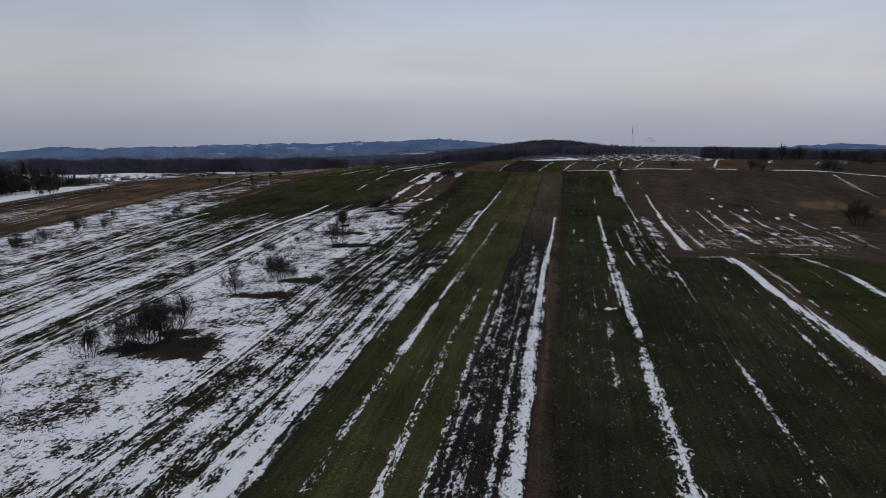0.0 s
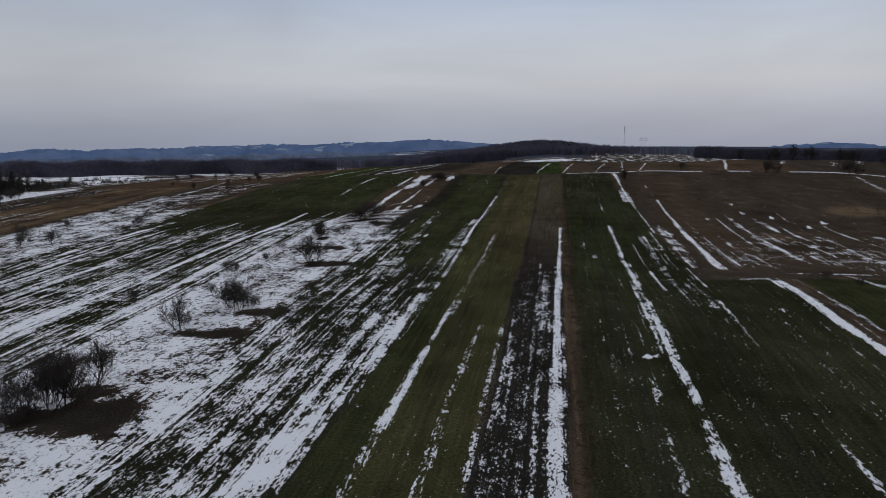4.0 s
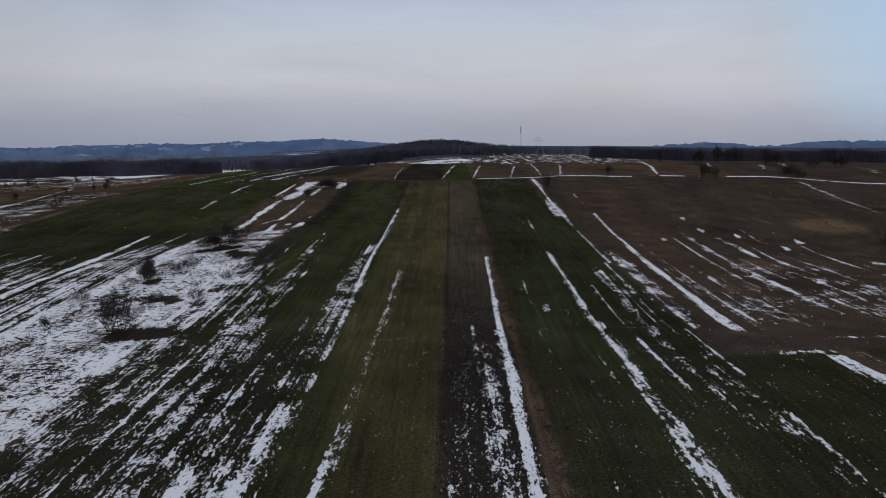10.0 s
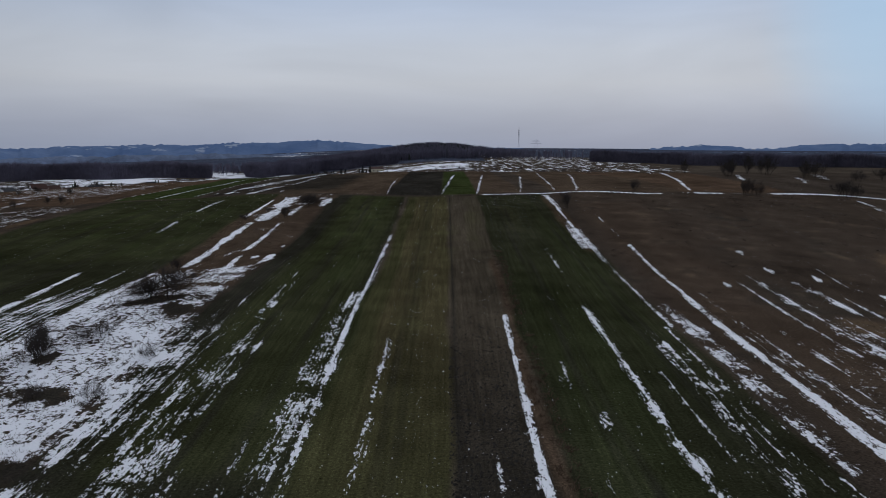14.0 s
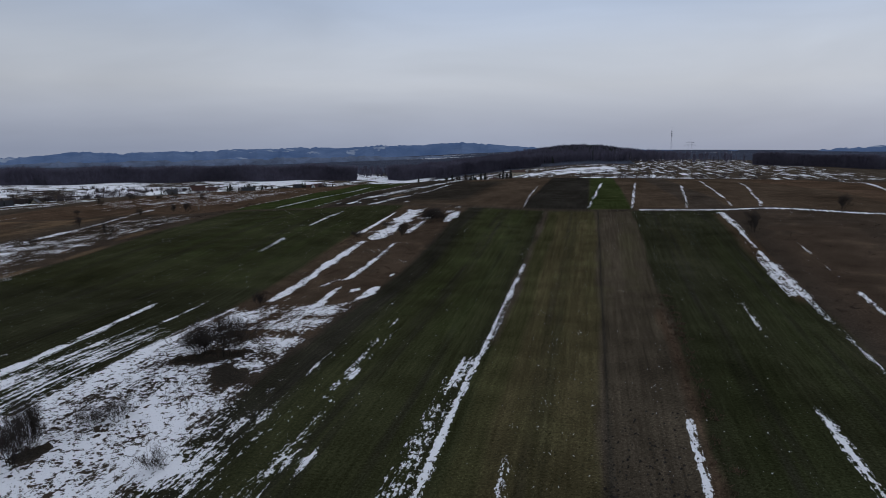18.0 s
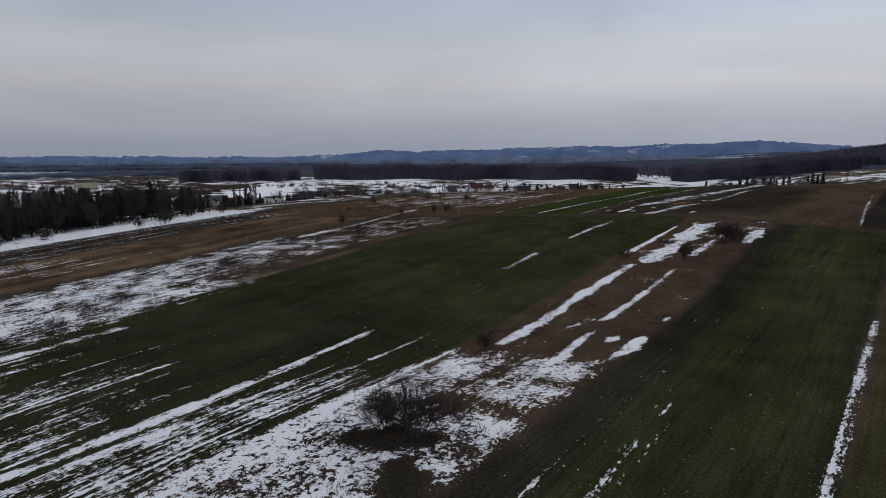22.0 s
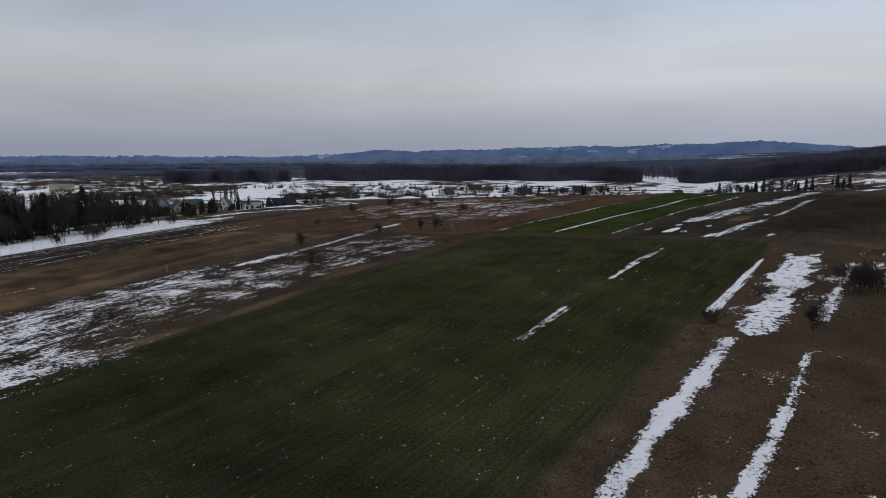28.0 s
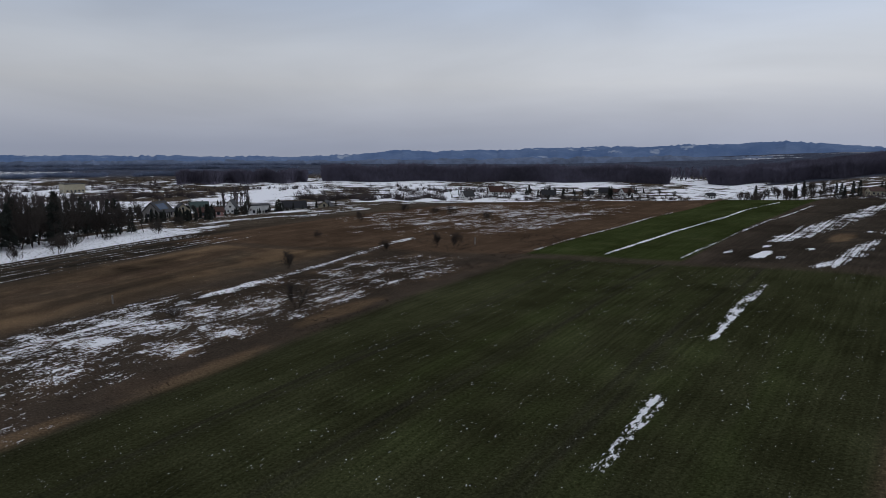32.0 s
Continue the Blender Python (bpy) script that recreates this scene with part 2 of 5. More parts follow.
def height(x, y):
    """The long slope up to a crest, its left shoulder, a swell on the right, and the low valley behind and beside it."""
    x, y = np.asarray(x, float), np.asarray(y, float)
    near = np.maximum(10.12 - soft((150 - y) * .06, 1.2), -9) + np.maximum(-.06 * soft(-30 - x, 10), -12)
    near = near + 2.9 * np.exp(-((x - 52) / 42) ** 2 - ((y - 118) / 38) ** 2) - np.exp(-((x - 45) / 18) ** 2 - ((y - 50) / 18) ** 2)
    # the foot of the slope is gentler on the east, with shallow hollows and a hump further up
    near = near + 1.98 * step(-34.9, 21.6, x) * (1 - step(-3.3, 29.5, y)) - .25 * (1 - step(-55, -15, x)) * (1 - step(0, 60, y))
    near = near - 1.04 * np.exp(-((x + 42) / 27.7) ** 2 - ((y - 75.9) / 19.6) ** 2) - .52 * np.exp(-((x + 17) / 16.6) ** 2 - ((y - 93) / 18) ** 2)
    near = near + .6 * np.exp(-((x - 38) / 25) ** 2 - ((y - 30) / 22) ** 2) + .45 * np.exp(-((x + 26) / 8) ** 2 - ((y - 52) / 14) ** 2)
    near = near + 2.3 * np.exp(-((x - 82) / 46) ** 2 - ((y - 168) / 36) ** 2)
    near = near + .5 * np.exp(-((x + 34) / 20) ** 2 - ((y - 142) / 18) ** 2)
    low = -4 - 12 * step(230, 560, np.hypot(x, y))
    far = low + (3 - low) * step(-.30, .02, x / np.maximum(y, 200)) - 4 * step(.12, .4, x / np.maximum(y, 200))
    far = far + 9 * np.exp(-((x + 15) / 75) ** 2 - ((y - 940) / 90) ** 2) + 4 * np.exp(-((x + 130) / 110) ** 2 - ((y - 930) / 90) ** 2)
    back = step(225, 360, y)
    aside = step(-185, -270, x)
    h = near * (1 - back) + far * back
    h = h * (1 - aside) + (far * back + low * (1 - back)) * aside
    h = h + .18 * np.sin(x * .21 + 1.3 * np.sin(y * .05)) * np.sin(y * .11 + 1) * step(-170, -120, x)
    return h - 45 * step(1100, 3600, np.hypot(x, y)) * step(-.1, -.6, x / np.maximum(y, 300))


def ground_z(x, y):
    i, j = min(max(np.searchsorted(gx, x) - 1, 0), len(gx) - 2), min(max(np.searchsorted(gy, y) - 1, 0), len(gy) - 2)
    u, v = (x - gx[i]) / (gx[i + 1] - gx[i]), (y - gy[j]) / (gy[j + 1] - gy[j])
    return float(H0[j, i] * (1 - u) * (1 - v) + H0[j, i + 1] * u * (1 - v) + H0[j + 1, i] * (1 - u) * v + H0[j + 1, i + 1] * u * v)


def axis(lo, hi, fine, far_lo, far_hi, grow):
    mid = list(np.arange(lo, hi + fine * .5, fine))
    a, s = [], fine
    q = lo
    while q > far_lo:
        s *= grow
        q -= s
        a.append(q)
    b, s = [], fine
    q = hi
    while q < far_hi:
        s *= grow
        q += s
        b.append(q)
    return np.array(a[::-1] + mid + b)


gx, gy = axis(-161, 62, .3, -4800, 4800, 1.06), axis(-52, 150, .7, -1500, 4800, 1.05)
X, Y = np.meshgrid(gx, gy)
H0 = height(X, Y)


def mottle(size, seed):
    """Soft uneven blotches about size metres wide, from -1 to 1."""
    r = np.random.RandomState(seed)
    q = np.zeros_like(X)
    for k in range(14):
        a, f = r.uniform(0, 6.283), 6.283 / size * r.uniform(.6, 1.8)
        q += np.sin((X * math.cos(a) + Y * math.sin(a)) * f + r.uniform(0, 6.283))
    return q / 5


M3, M8, M25 = mottle(3.2, 1), mottle(8, 2), mottle(25, 3)


def wave(q, seed, long=37.0):
    r = np.random.RandomState(seed)
    return sum(np.sin(q / (long / k) * 6.283 + r.rand() * 6.28) / k for k in (1, 2.3, 4.1, 7.7)) * .5


# field colours, laid one over the other; blue is far ground with haze painted in
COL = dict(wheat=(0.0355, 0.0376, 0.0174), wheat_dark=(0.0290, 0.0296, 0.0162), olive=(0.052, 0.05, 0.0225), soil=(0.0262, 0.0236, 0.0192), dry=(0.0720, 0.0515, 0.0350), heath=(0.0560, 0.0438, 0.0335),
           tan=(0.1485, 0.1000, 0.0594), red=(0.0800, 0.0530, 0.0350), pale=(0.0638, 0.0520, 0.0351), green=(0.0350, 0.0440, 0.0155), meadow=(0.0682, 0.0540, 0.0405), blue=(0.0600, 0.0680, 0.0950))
field = np.zeros((*X.shape, 3))
field[:] = COL["meadow"]
snow, rowness, crumbs = np.zeros_like(X), np.ones_like(X), np.zeros_like(X)


def brow(x):
    """Where the cross headland runs between the near strips and those behind."""
    return 141 - 16 * step(-60, 25, x) - 11 * step(25, 40, x)


def box(x0, x1, y0, y1, s=.4, e=1.2):
    yy = gy[:, None]
    q = X + .35 * wave(yy, int(abs(x0 * 7)) % 97)
    return step(x0 - s, x0 + s, q) * (1 - step(x1 - s, x1 + s, q)) * (step(y0 - e, y0 + e, yy) * (1 - step(y1 - e, y1 + e, yy)))


def lay(key, w, part_=1.0):
    global field
    w = (w * part_)[..., None]
    field = field * (1 - w) + np.array(COL[key]) * w


def strip_field(key, x0, x1, y0, y1, s=.4, crumb=0.0, mixed=1.0, e=1.2):
    global crumbs
    w = box(x0, x1, y0, y1, s, e)
    lay(key, w, mixed)
    crumbs = np.maximum(crumbs * (1 - w), crumb * w)


def near_side():
    return 1 - step(-1.2, 1.2, Y - brow(X))


def streak(xa, ya, xb, yb, w, d=1.0, s=.35, e=2.5, seed=1):
    """A ribbon of snow from (xa, ya) to (xb, yb), half w wide."""
    i, j = np.searchsorted(gx, (min(xa, xb) - 3 * w - 2, max(xa, xb) + 3 * w + 2))
    s *= 1.3
    yy = gy[:, None]
    u = np.clip((yy - ya) / (yb - ya), -.2, 1.2)
    xc = xa + (xb - xa) * u + .3 * min(w, .6) * wave(yy, seed, 23.0)
    ww = .82 * w * (1 + .35 * wave(yy, seed + 50, 31.0) + .2 * wave(yy, seed + 90, 7.0))
    p = (1 - step(ww - s, ww + s, np.abs(X[:, i:j] - xc))) * (step(ya - e, ya + e, yy) * (1 - step(yb - e, yb + e, yy)))
    p = p * np.clip(1.0 + (.25 + 1.3 * max(0, .95 - d)) * (wave(yy, seed + 33, 19.0) - .25), 0, 1)
    snow[:, i:j] = np.maximum(snow[:, i:j], p * d * .9)


def ribbon(way, w, d=.95, s=.3, seed=1, ragged=.35):
    """A winding band of snow along the points (x, y) of way, from south to north; w: its half widths there."""
    ys, xs = [q[1] for q in way], [q[0] for q in way]
    ws = w if isinstance(w, tuple) else (w,) * len(way)
    i, j = np.searchsorted(gx, (min(xs) - 3 * max(ws) - 2, max(xs) + 3 * max(ws) + 2))
    yy = gy[:, None]
    xc = np.interp(yy, ys, xs) + .25 * min(max(ws), .6) * wave(yy, seed, 23.0)
    ww = np.interp(yy, ys, ws) * (1 + ragged * (wave(yy, seed + 50, 29.0) + .6 * wave(yy, seed + 90, 6.0)))
    s, ww = s * 2.1, ww * 1.0
    p = (1 - step(ww - s, ww + s, np.abs(X[:, i:j] - xc))) * step(ys[0] - .8, ys[0] + .8, yy) * (1 - step(ys[-1] - .8, ys[-1] + .8, yy))
    p = p * np.clip(1.0 + (.25 + 1.6 * max(0, .9 - d)) * (wave(yy, seed + 33, 17.0) + .5 * wave(yy, seed + 35, 5.0) - .2), 0, 1.05)
    snow[:, i:j] = np.maximum(snow[:, i:j], p * d * .84)


def zone(x0, x1, y0, y1, d, s=1.5, e=6.0, period=0.0, swing=.25, patchy=None):
    """A broad, broken cover of snow; period: metres between its rows."""
    global snow, rowness
    p = step(x0 - s, x0 + s, X) * (1 - step(x1 - s, x1 + s, X)) * step(y0 - e, y0 + e, Y) * (1 - step(y1 - e, y1 + e, Y))
    v = d + .15 * M8 + .09 * M25 + (swing * (.9 * wave(X + .4 * wave(Y, 5, 70.0), int(abs(x0 * 3)) % 90, period * 3.3)) if period else 0)
    snow = np.maximum(snow, p * v)
    if patchy is not None:
        rowness = rowness * (1 - p) + patchy * p


def patch(cx, cy, rx, ry, d=1.0):
    global snow
    q = np.hypot((X - cx) / rx, (Y - cy) / ry) + .28 * M3 + .16 * M8
    snow = np.maximum(snow, d * (1 - step(.7, 1.15, q)))


def bare(cx, cy, rx, ry, key="heath", amount=1.0):
    global snow
    q = amount * (1 - step(.5, 1.2, np.hypot((X - cx) / rx, (Y - cy) / ry) + .25 * M3 + .2 * M8))
    snow = snow * (1 - q)
    lay(key, q * .8)


FAR = 260
# west of the wheat: rough pasture, the brown field, the track, the snow bank
strip_field("heath", -104, -70, -80, FAR, 2.5)
strip_field("dry", -148, -103, -80, 190, 2.0)
strip_field("heath", -136, -128, -80, 120, 2.0, mixed=.5)
strip_field("heath", -158, -134, -80, 160, 1.0, e=8)
lay("soil", box(-158, -134, -80, 160, 1.0, 8) * np.clip(.45 + .9 * wave(X, 96, 7.0), 0, 1), .95)
strip_field("red", -150, -74, 150, 232, 6.0, mixed=.55)
strip_field("red", -132, -108, 112, 165, 6.0, mixed=.5)
lay("tan", box(-134, -104, 60, 172, 2.0, 12) * np.clip(.35 + .8 * wave(X + .06 * Y, 91, 21.0) + .5 * wave(Y, 92, 60.0) + .3 * M8, 0, 1), .95)
lay("soil", box(-134, -104, 60, 172, 2.0, 12) * np.clip(-.25 + .9 * wave(X + .05 * Y, 93, 24.0) + .7 * wave(Y, 94, 45.0) + .3 * M8, 0, 1), .9)
lay("soil", box(-132, -104, 90, 130, 3.0, 10) * np.clip(-.2 - .8 * M25, 0, 1), .6)
lay("red", box(-98, -76, 80, 150, 5.0, 12) * np.clip(.3 + .7 * M8, 0, 1), .6)
lay("tan", box(-98, -76, 90, 150, 5.0, 12) * np.clip(-.3 + .8 * M8 + .4 * M3, 0, 1), .4)
for cx, cy, rx, ry in ((-75, 97, 1.4, 6), (-75.5, 84, 1.2, 5), (-77, 112, 1.5, 5)):
    lay("tan", 1 - step(.6, 1.2, np.hypot((X - cx) / rx, (Y - cy) / ry) + .2 * M3 + .15 * M8), .7)
# the wide wheat field
strip_field("wheat_dark", -74.2, -35, -80, 141, 1.0, .3)
strip_field("wheat", -73, -35, 78, 141, 3.0, .35, .8)
# fallow with bushes, then brown grass
strip_field("heath", -36, -21.5, -80, 66, .8)
strip_field("red", -35.5, -22, 58, 137, .6, mixed=.6)
strip_field("dry", -35.5, -22, 58, 137, .8, mixed=.35)
# strips up the middle
strip_field("wheat_dark", -22, -8, -80, 137, .4, .45)
lay("soil", box(-22, -8.4, -80, 18, .5, 16), .42)
strip_field("wheat", -18.5, -9, 20, 137, .6, .25)
strip_field("soil", -22.5, -19.5, 40, 137, .5, .2, .6)
strip_field("wheat", -8.2, -5, -80, 60, .3, .3)
strip_field("olive", -5.4, .6, -80, 132, .3, .35)
strip_field("olive", -7.3, -5, 14, 132, .4, .2, e=8)
lay("tan", box(-5.4, .6, 30, 128, .4, 18), .2)
strip_field("soil", .8, 5.8, -80, 34, .3, .6, e=26)
strip_field("pale", .9, 6.4, 32, 128, .4, .25, .75, 28)
strip_field("dry", 5.72, 6.5, -80, 70, .2)
lay("red", box(5.72, 6.5, -80, 70, .2, 1.2), .45)
strip_field("wheat_dark", 6.6, 9.4, 70, 126, .4)
strip_field("wheat_dark", 6.5, 20.2, -80, 124, .25, .42)
strip_field("green", 7.6, 13.4, 10, 66, 1.5, .3, .4, 20)
strip_field("green", 14.4, 18.5, 34, 100, 1.5, .2, .35, 20)
strip_field("red", 18.2, 20.6, 74, 120, .6, mixed=.8)
# wheel tracks and thin growth
for k, xt in enumerate((-20.6, -19.8, -15.2, -14.3, -11.3, -58, -57, -49, -48, -67, -66, 9.6, 10.5, 16.4, 17.3, -3.4, -2.6)):
    lay("soil", (1 - step(.15, .45, np.abs(X - xt - .25 * wave(Y, 40 + k, 90.0)))) * near_side() * np.clip(.6 + .5 * wave(Y, 20 + k, 40.0), 0, 1), .6)
for k, (x0, x1, y0, y1) in enumerate(((-17.5, -10, 60, 134), (-62, -50, 90, 136), (-5, 0, -40, 120), (-1, 6, 70, 124), (9, 12, 90, 116), (-48, -38, 80, 120))):
    lay("green" if x0 < -9 else "olive", box(x0, x1, y0, y1, 1.5, 8) * np.clip(.25 + .8 * wave(X, 30 + k, 5.0) + .5 * M8, 0, 1), .5)
# right of the dotted line
strip_field("wheat_dark", 20, 28.3, -80, 12.4, .3, .4, e=.6)
strip_field("dry", 28.6, 30, -80, 14, .4)
strip_field("wheat", 30, 75, -80, 15.5, .3, .25, e=.6)
strip_field("heath", 20, 140, 12.6, 126, .4, .3, e=.6)
strip_field("red", 21.5, 33, 30, 108, 4.0, mixed=.3)
lay("red", box(22, 140, 16, 122, 2.0, 3.0), .22)
strip_field("red", 70, 150, 118, 160, 10.0, mixed=.3)
lay("dry", box(24, 60, 20, 50, 8.0), .35)
for cx, cy, rx, ry in ((57.6, 68, 5.2, 4.6), (37.6, 45.6, 2.2, 3.6), (67, 60, 6, 3.5)):
    lay("tan", 1 - step(.6, 1.2, np.hypot((X - cx) / rx, (Y - cy) / ry) + .2 * M3 + .15 * M8), .75)
# strips behind the headland
behind = step(-1.2, 1.2, Y - brow(X)) * (1 - step(232, 262, Y))


def back_field(key, x0, x1, crumb=0.0):
    w = step(x0 - .4, x0 + .4, X) * (1 - step(x1 - .4, x1 + .4, X)) * behind
    lay(key, w)


back_field("red", -150, -75.5)
back_field("green", -75.5, -56.5)
back_field("heath", -56.5, -37)
back_field("dry", -37, -12)
back_field("soil", -12.3, -.5)
back_field("green", -.5, 6.8)
back_field("dry", 6.8, 16)
back_field("heath", 16, 22)
back_field("dry", 22, 44)
back_field("red", 44, 64)
back_field("heath", 64, 200)
lay("soil", behind * (1 - step(4, 12, np.abs(X + 46))) * .5)
lay("soil", box(-38.5, -25, 144, 215, 2.5, 8), .85)
lay("heath", (1 - step(.8, 2.2, np.abs(Y - brow(X)))), .7)

# snow: west to east
parcel = np.random.RandomState(8).rand(400, 400)
pu, pv = (X * .82 + Y * .57) / 55, (-X * .57 + Y * .82) / 170
plots = .30 + .48 * parcel[(np.floor(pu + .15 * np.sin(pv * 3)).astype(int)) % 400, (np.floor(pv).astype(int)) % 400] + .10 * wave(X + Y * .3, 77, 190.0)
far_d = np.hypot(X + 28, Y - 61)
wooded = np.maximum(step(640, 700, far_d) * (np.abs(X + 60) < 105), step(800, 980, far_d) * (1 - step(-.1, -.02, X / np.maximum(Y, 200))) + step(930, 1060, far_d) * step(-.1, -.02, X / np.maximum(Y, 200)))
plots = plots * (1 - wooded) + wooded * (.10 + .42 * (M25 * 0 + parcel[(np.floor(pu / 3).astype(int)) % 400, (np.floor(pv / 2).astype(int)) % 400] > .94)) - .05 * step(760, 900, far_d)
# far ground under the woods: distance haze painted as a blue field colour
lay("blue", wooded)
plots = plots - .22 * step(.05, .3, X / np.maximum(Y, 200)) - .4 * step(.24, .34, X / np.maximum(Y, 200))
far_w = np.maximum(1 - step(-166, -158, X), step(255, 275, Y))
snow = np.maximum(snow, far_w * plots)
rowness = rowness * (1 - far_w) + .25 * far_w
slope_field = step(8, 30, X) * (1 - step(180, 240, X)) * step(400, 450, Y)
rowness = np.maximum(rowness, slope_field)
lay("meadow", slope_field * (1 - wooded))
snow = snow * (1 - slope_field) + .33 * slope_field * (1 - wooded)
away = far_w
zone(-186, -158, -80, 158, .92, 1.5, 8, patchy=.1)
zone(-150, -118, -80, 84, .28, 8, 14, 3.1, .2)
gardens = step(138, 168, Y) * (1 - step(300, 345, Y)) * step(-300, -280, X) * (1 - step(-160, -150, X))
snow = snow * (1 - .4 * gardens)
snow = snow * (1 - box(-158, -134, -80, 178, 1.0))
for k, xs in enumerate((-156.6, -154.9, -153.2, -150.6, -146.4, -143.0, -140.2, -137.0)):
    streak(xs, -60, xs + .6, 150, (.26, .18, .26, .18, .24, .3, .22, .3)[k], (.95, .8, .9, .7, .78, .72, .62, .62)[k], .2, seed=140 + k)
zone(-100, -73, -60, 84, .55, 3.0, 14, patchy=.28)
zone(-102, -86, 60, 112, .42, 2.5, 12, patchy=.3)
ribbon(((-94, 80), (-94.5, 95), (-97.5, 115), (-98, 131), (-101.5, 153)), (1.2, 1.3, 1.2, .8, .5), .78, .6, seed=5)
zone(-96, -78, 84, 140, .32, 3, 10, patchy=.3)
zone(-130, -84, 158, 215, .30, 8, 14, patchy=.3)
zone(-150, -100, 176, 226, .26, 8, 10, patchy=.7)
zone(-74, -45, -80, 22, .46, 2.0, 16, 2.4, .26)
zone(-74, -45, 10, 54, .24, 2.0, 12, 2.4, .24)
ribbon(((-66.6, -60), (-66.4, 36), (-64.3, 44), (-63.8, 55)), (.6, .5, .5, .35), .9, seed=6)
ribbon(((-60, -60), (-58.5, 30), (-54.4, 44), (-53, 57)), (.6, .5, .45, .3), .84, seed=7)
ribbon(((-70.5, -60), (-69.5, 62)), .9, .75, seed=9)
ribbon(((-48.5, -60), (-46.2, 10), (-44.2, 30), (-43.6, 48), (-44.1, 60), (-45.1, 71)), (.9, .8, .62, .55, .42, .22), 1.05, .2, seed=8, ragged=.2)
zone(-42.5, -36, -70, 60, .46, .8, 8, 1.35, .28)
zone(-50, -41.5, -70, 24, .38, .8, 10, 1.5, .28)
ribbon(((-36, -70), (-34.8, 34), (-34.2, 47), (-35.2, 57), (-35.2, 70)), (1.6, 1.3, 1.1, .9, .35), .97, .4, seed=10)
zone(-36, -22.5, -80, 58, .62, .8, 5, patchy=.12)
zone(-37, -20.5, -80, -8, .60, .8, 8, patchy=.2)
zone(-24, -21, -80, 46, .42, .8, 8, patchy=.5)
zone(-34.5, -29.5, 55, 70, .58, .8, 3, patchy=.2)
zone(-29.5, -22.6, 58, 71, .46, 1.0, 3, patchy=.35)
ribbon(((-32.7, 72), (-32.3, 81), (-32.5, 88), (-32.2, 101.5)), (.55, .8, .8, .5), .95, .25, seed=11)
ribbon(((-25.6, 62), (-26.6, 70), (-27.3, 78.5)), (.5, .55, .35), .92, .25, seed=12)
ribbon(((-27.5, 81), (-27.3, 90), (-27.2, 101)), (.3, .38, .22), .95, .2, seed=112)
ribbon(((-29.6, 70), (-29.4, 80)), .22, .6, .2, seed=113)
zone(-34.5, -22.5, 68, 106, .10, .8, 4, patchy=.4)
zone(-34.5, -22.5, 104, 136, .13, .8, 4)
patch(-22.9, 75, .8, 2.8, .95)
patch(-25.0, 76.6, .5, 1.0, .8)
patch(-22.8, 84, .35, 1.0, .6)
patch(-31.1, 109.6, 1.75, 6.2, .84)
patch(-31.4, 123, 1.8, 9.0, .84)
patch(-31.0, 116, .9, 3.0, .7)
rowness = rowness * (1 - box(-34, -22.5, 102, 132, .5, 2) * .85)
ribbon(((-27.5, 107.5), (-27.1, 116), (-27.0, 128)), (.45, .5, .4), .92, .25, seed=13)
patch(-23.2, 122, .9, 5.5, .74)
patch(-25.0, 127, 1.0, 2.0, .5)
ribbon(((-35.0, 107.5), (-35.0, 128)), (.32, .25), 1.0, .15, seed=14)
ribbon(((-45.9, 95.6), (-46.1, 105)), (.35, .42), .98, .2, seed=15)
ribbon(((-46.1, 114.6), (-46.5, 124), (-46.3, 132)), (.2, .32, .28), .92, .2, seed=16)
# the striped strip west of the bright ribbon
zone(-23, -11, -80, -6, .44, .8, 12, 1.5, .26)
zone(-23, -11, -20, 18, .27, .8, 10, 1.5, .26)
zone(-22.5, -14, 10, 46, .24, .8, 10, 1.5, .26)
zone(-22.5, -18, 10, 44, .38, .8, 6, 1.2, .26)
ribbon(((-14.6, -60), (-14.4, 6)), .4, .62, seed=17)
ribbon(((-18.4, -60), (-17.5, 36)), .45, .66, seed=18)
ribbon(((-21.4, -60), (-20.6, 40)), .5, .66, seed=118)
ribbon(((-16.6, 46), (-17.2, 66)), .28, .66, seed=38)
patch(-16.3, 51.5, .35, 1.4, .9)
zone(-12.4, -9.0, -80, 4, .50, .6, 10, 1.3, .2)
ribbon(((-10.2, -80), (-10.3, -38), (-10.2, -27), (-9.1, -15), (-8.8, -4), (-8.6, 6)), (1.15, 1.1, 1.1, 1.05, .85, .5), .92, .45, seed=19)
zone(-10.2, -7.6, 4, 40, .33, .5, 6, 1.0, .16)
zone(-10.0, -8.3, 34, 60, .27, .4, 6, .9, .14)
ribbon(((-8.5, 6), (-8.2, 22), (-8.1, 36)), (.3, .2, .15), .66, .25, seed=119)
ribbon(((-8.3, 35), (-8.25, 46), (-8.2, 58), (-8.0, 72), (-7.85, 88.5)), (.12, .34, .32, .22, .16), .92, .22, seed=20)
ribbon(((-5.8, -80), (-5.7, -40), (-5.3, -26), (-5.0, -9), (-4.6, 1), (-4.5, 16)), (.28, .26, .28, .25, .22, .2), .84, .25, seed=21)
ribbon(((-4.5, 16), (-4.3, 32), (-4.2, 46)), (.22, .24, .14), .72, .22, seed=22)
ribbon(((-1.95, -80), (-1.85, -40), (-1.8, -24), (-1.45, -6)), (.3, .28, .22, .15), .76, .25, seed=23)
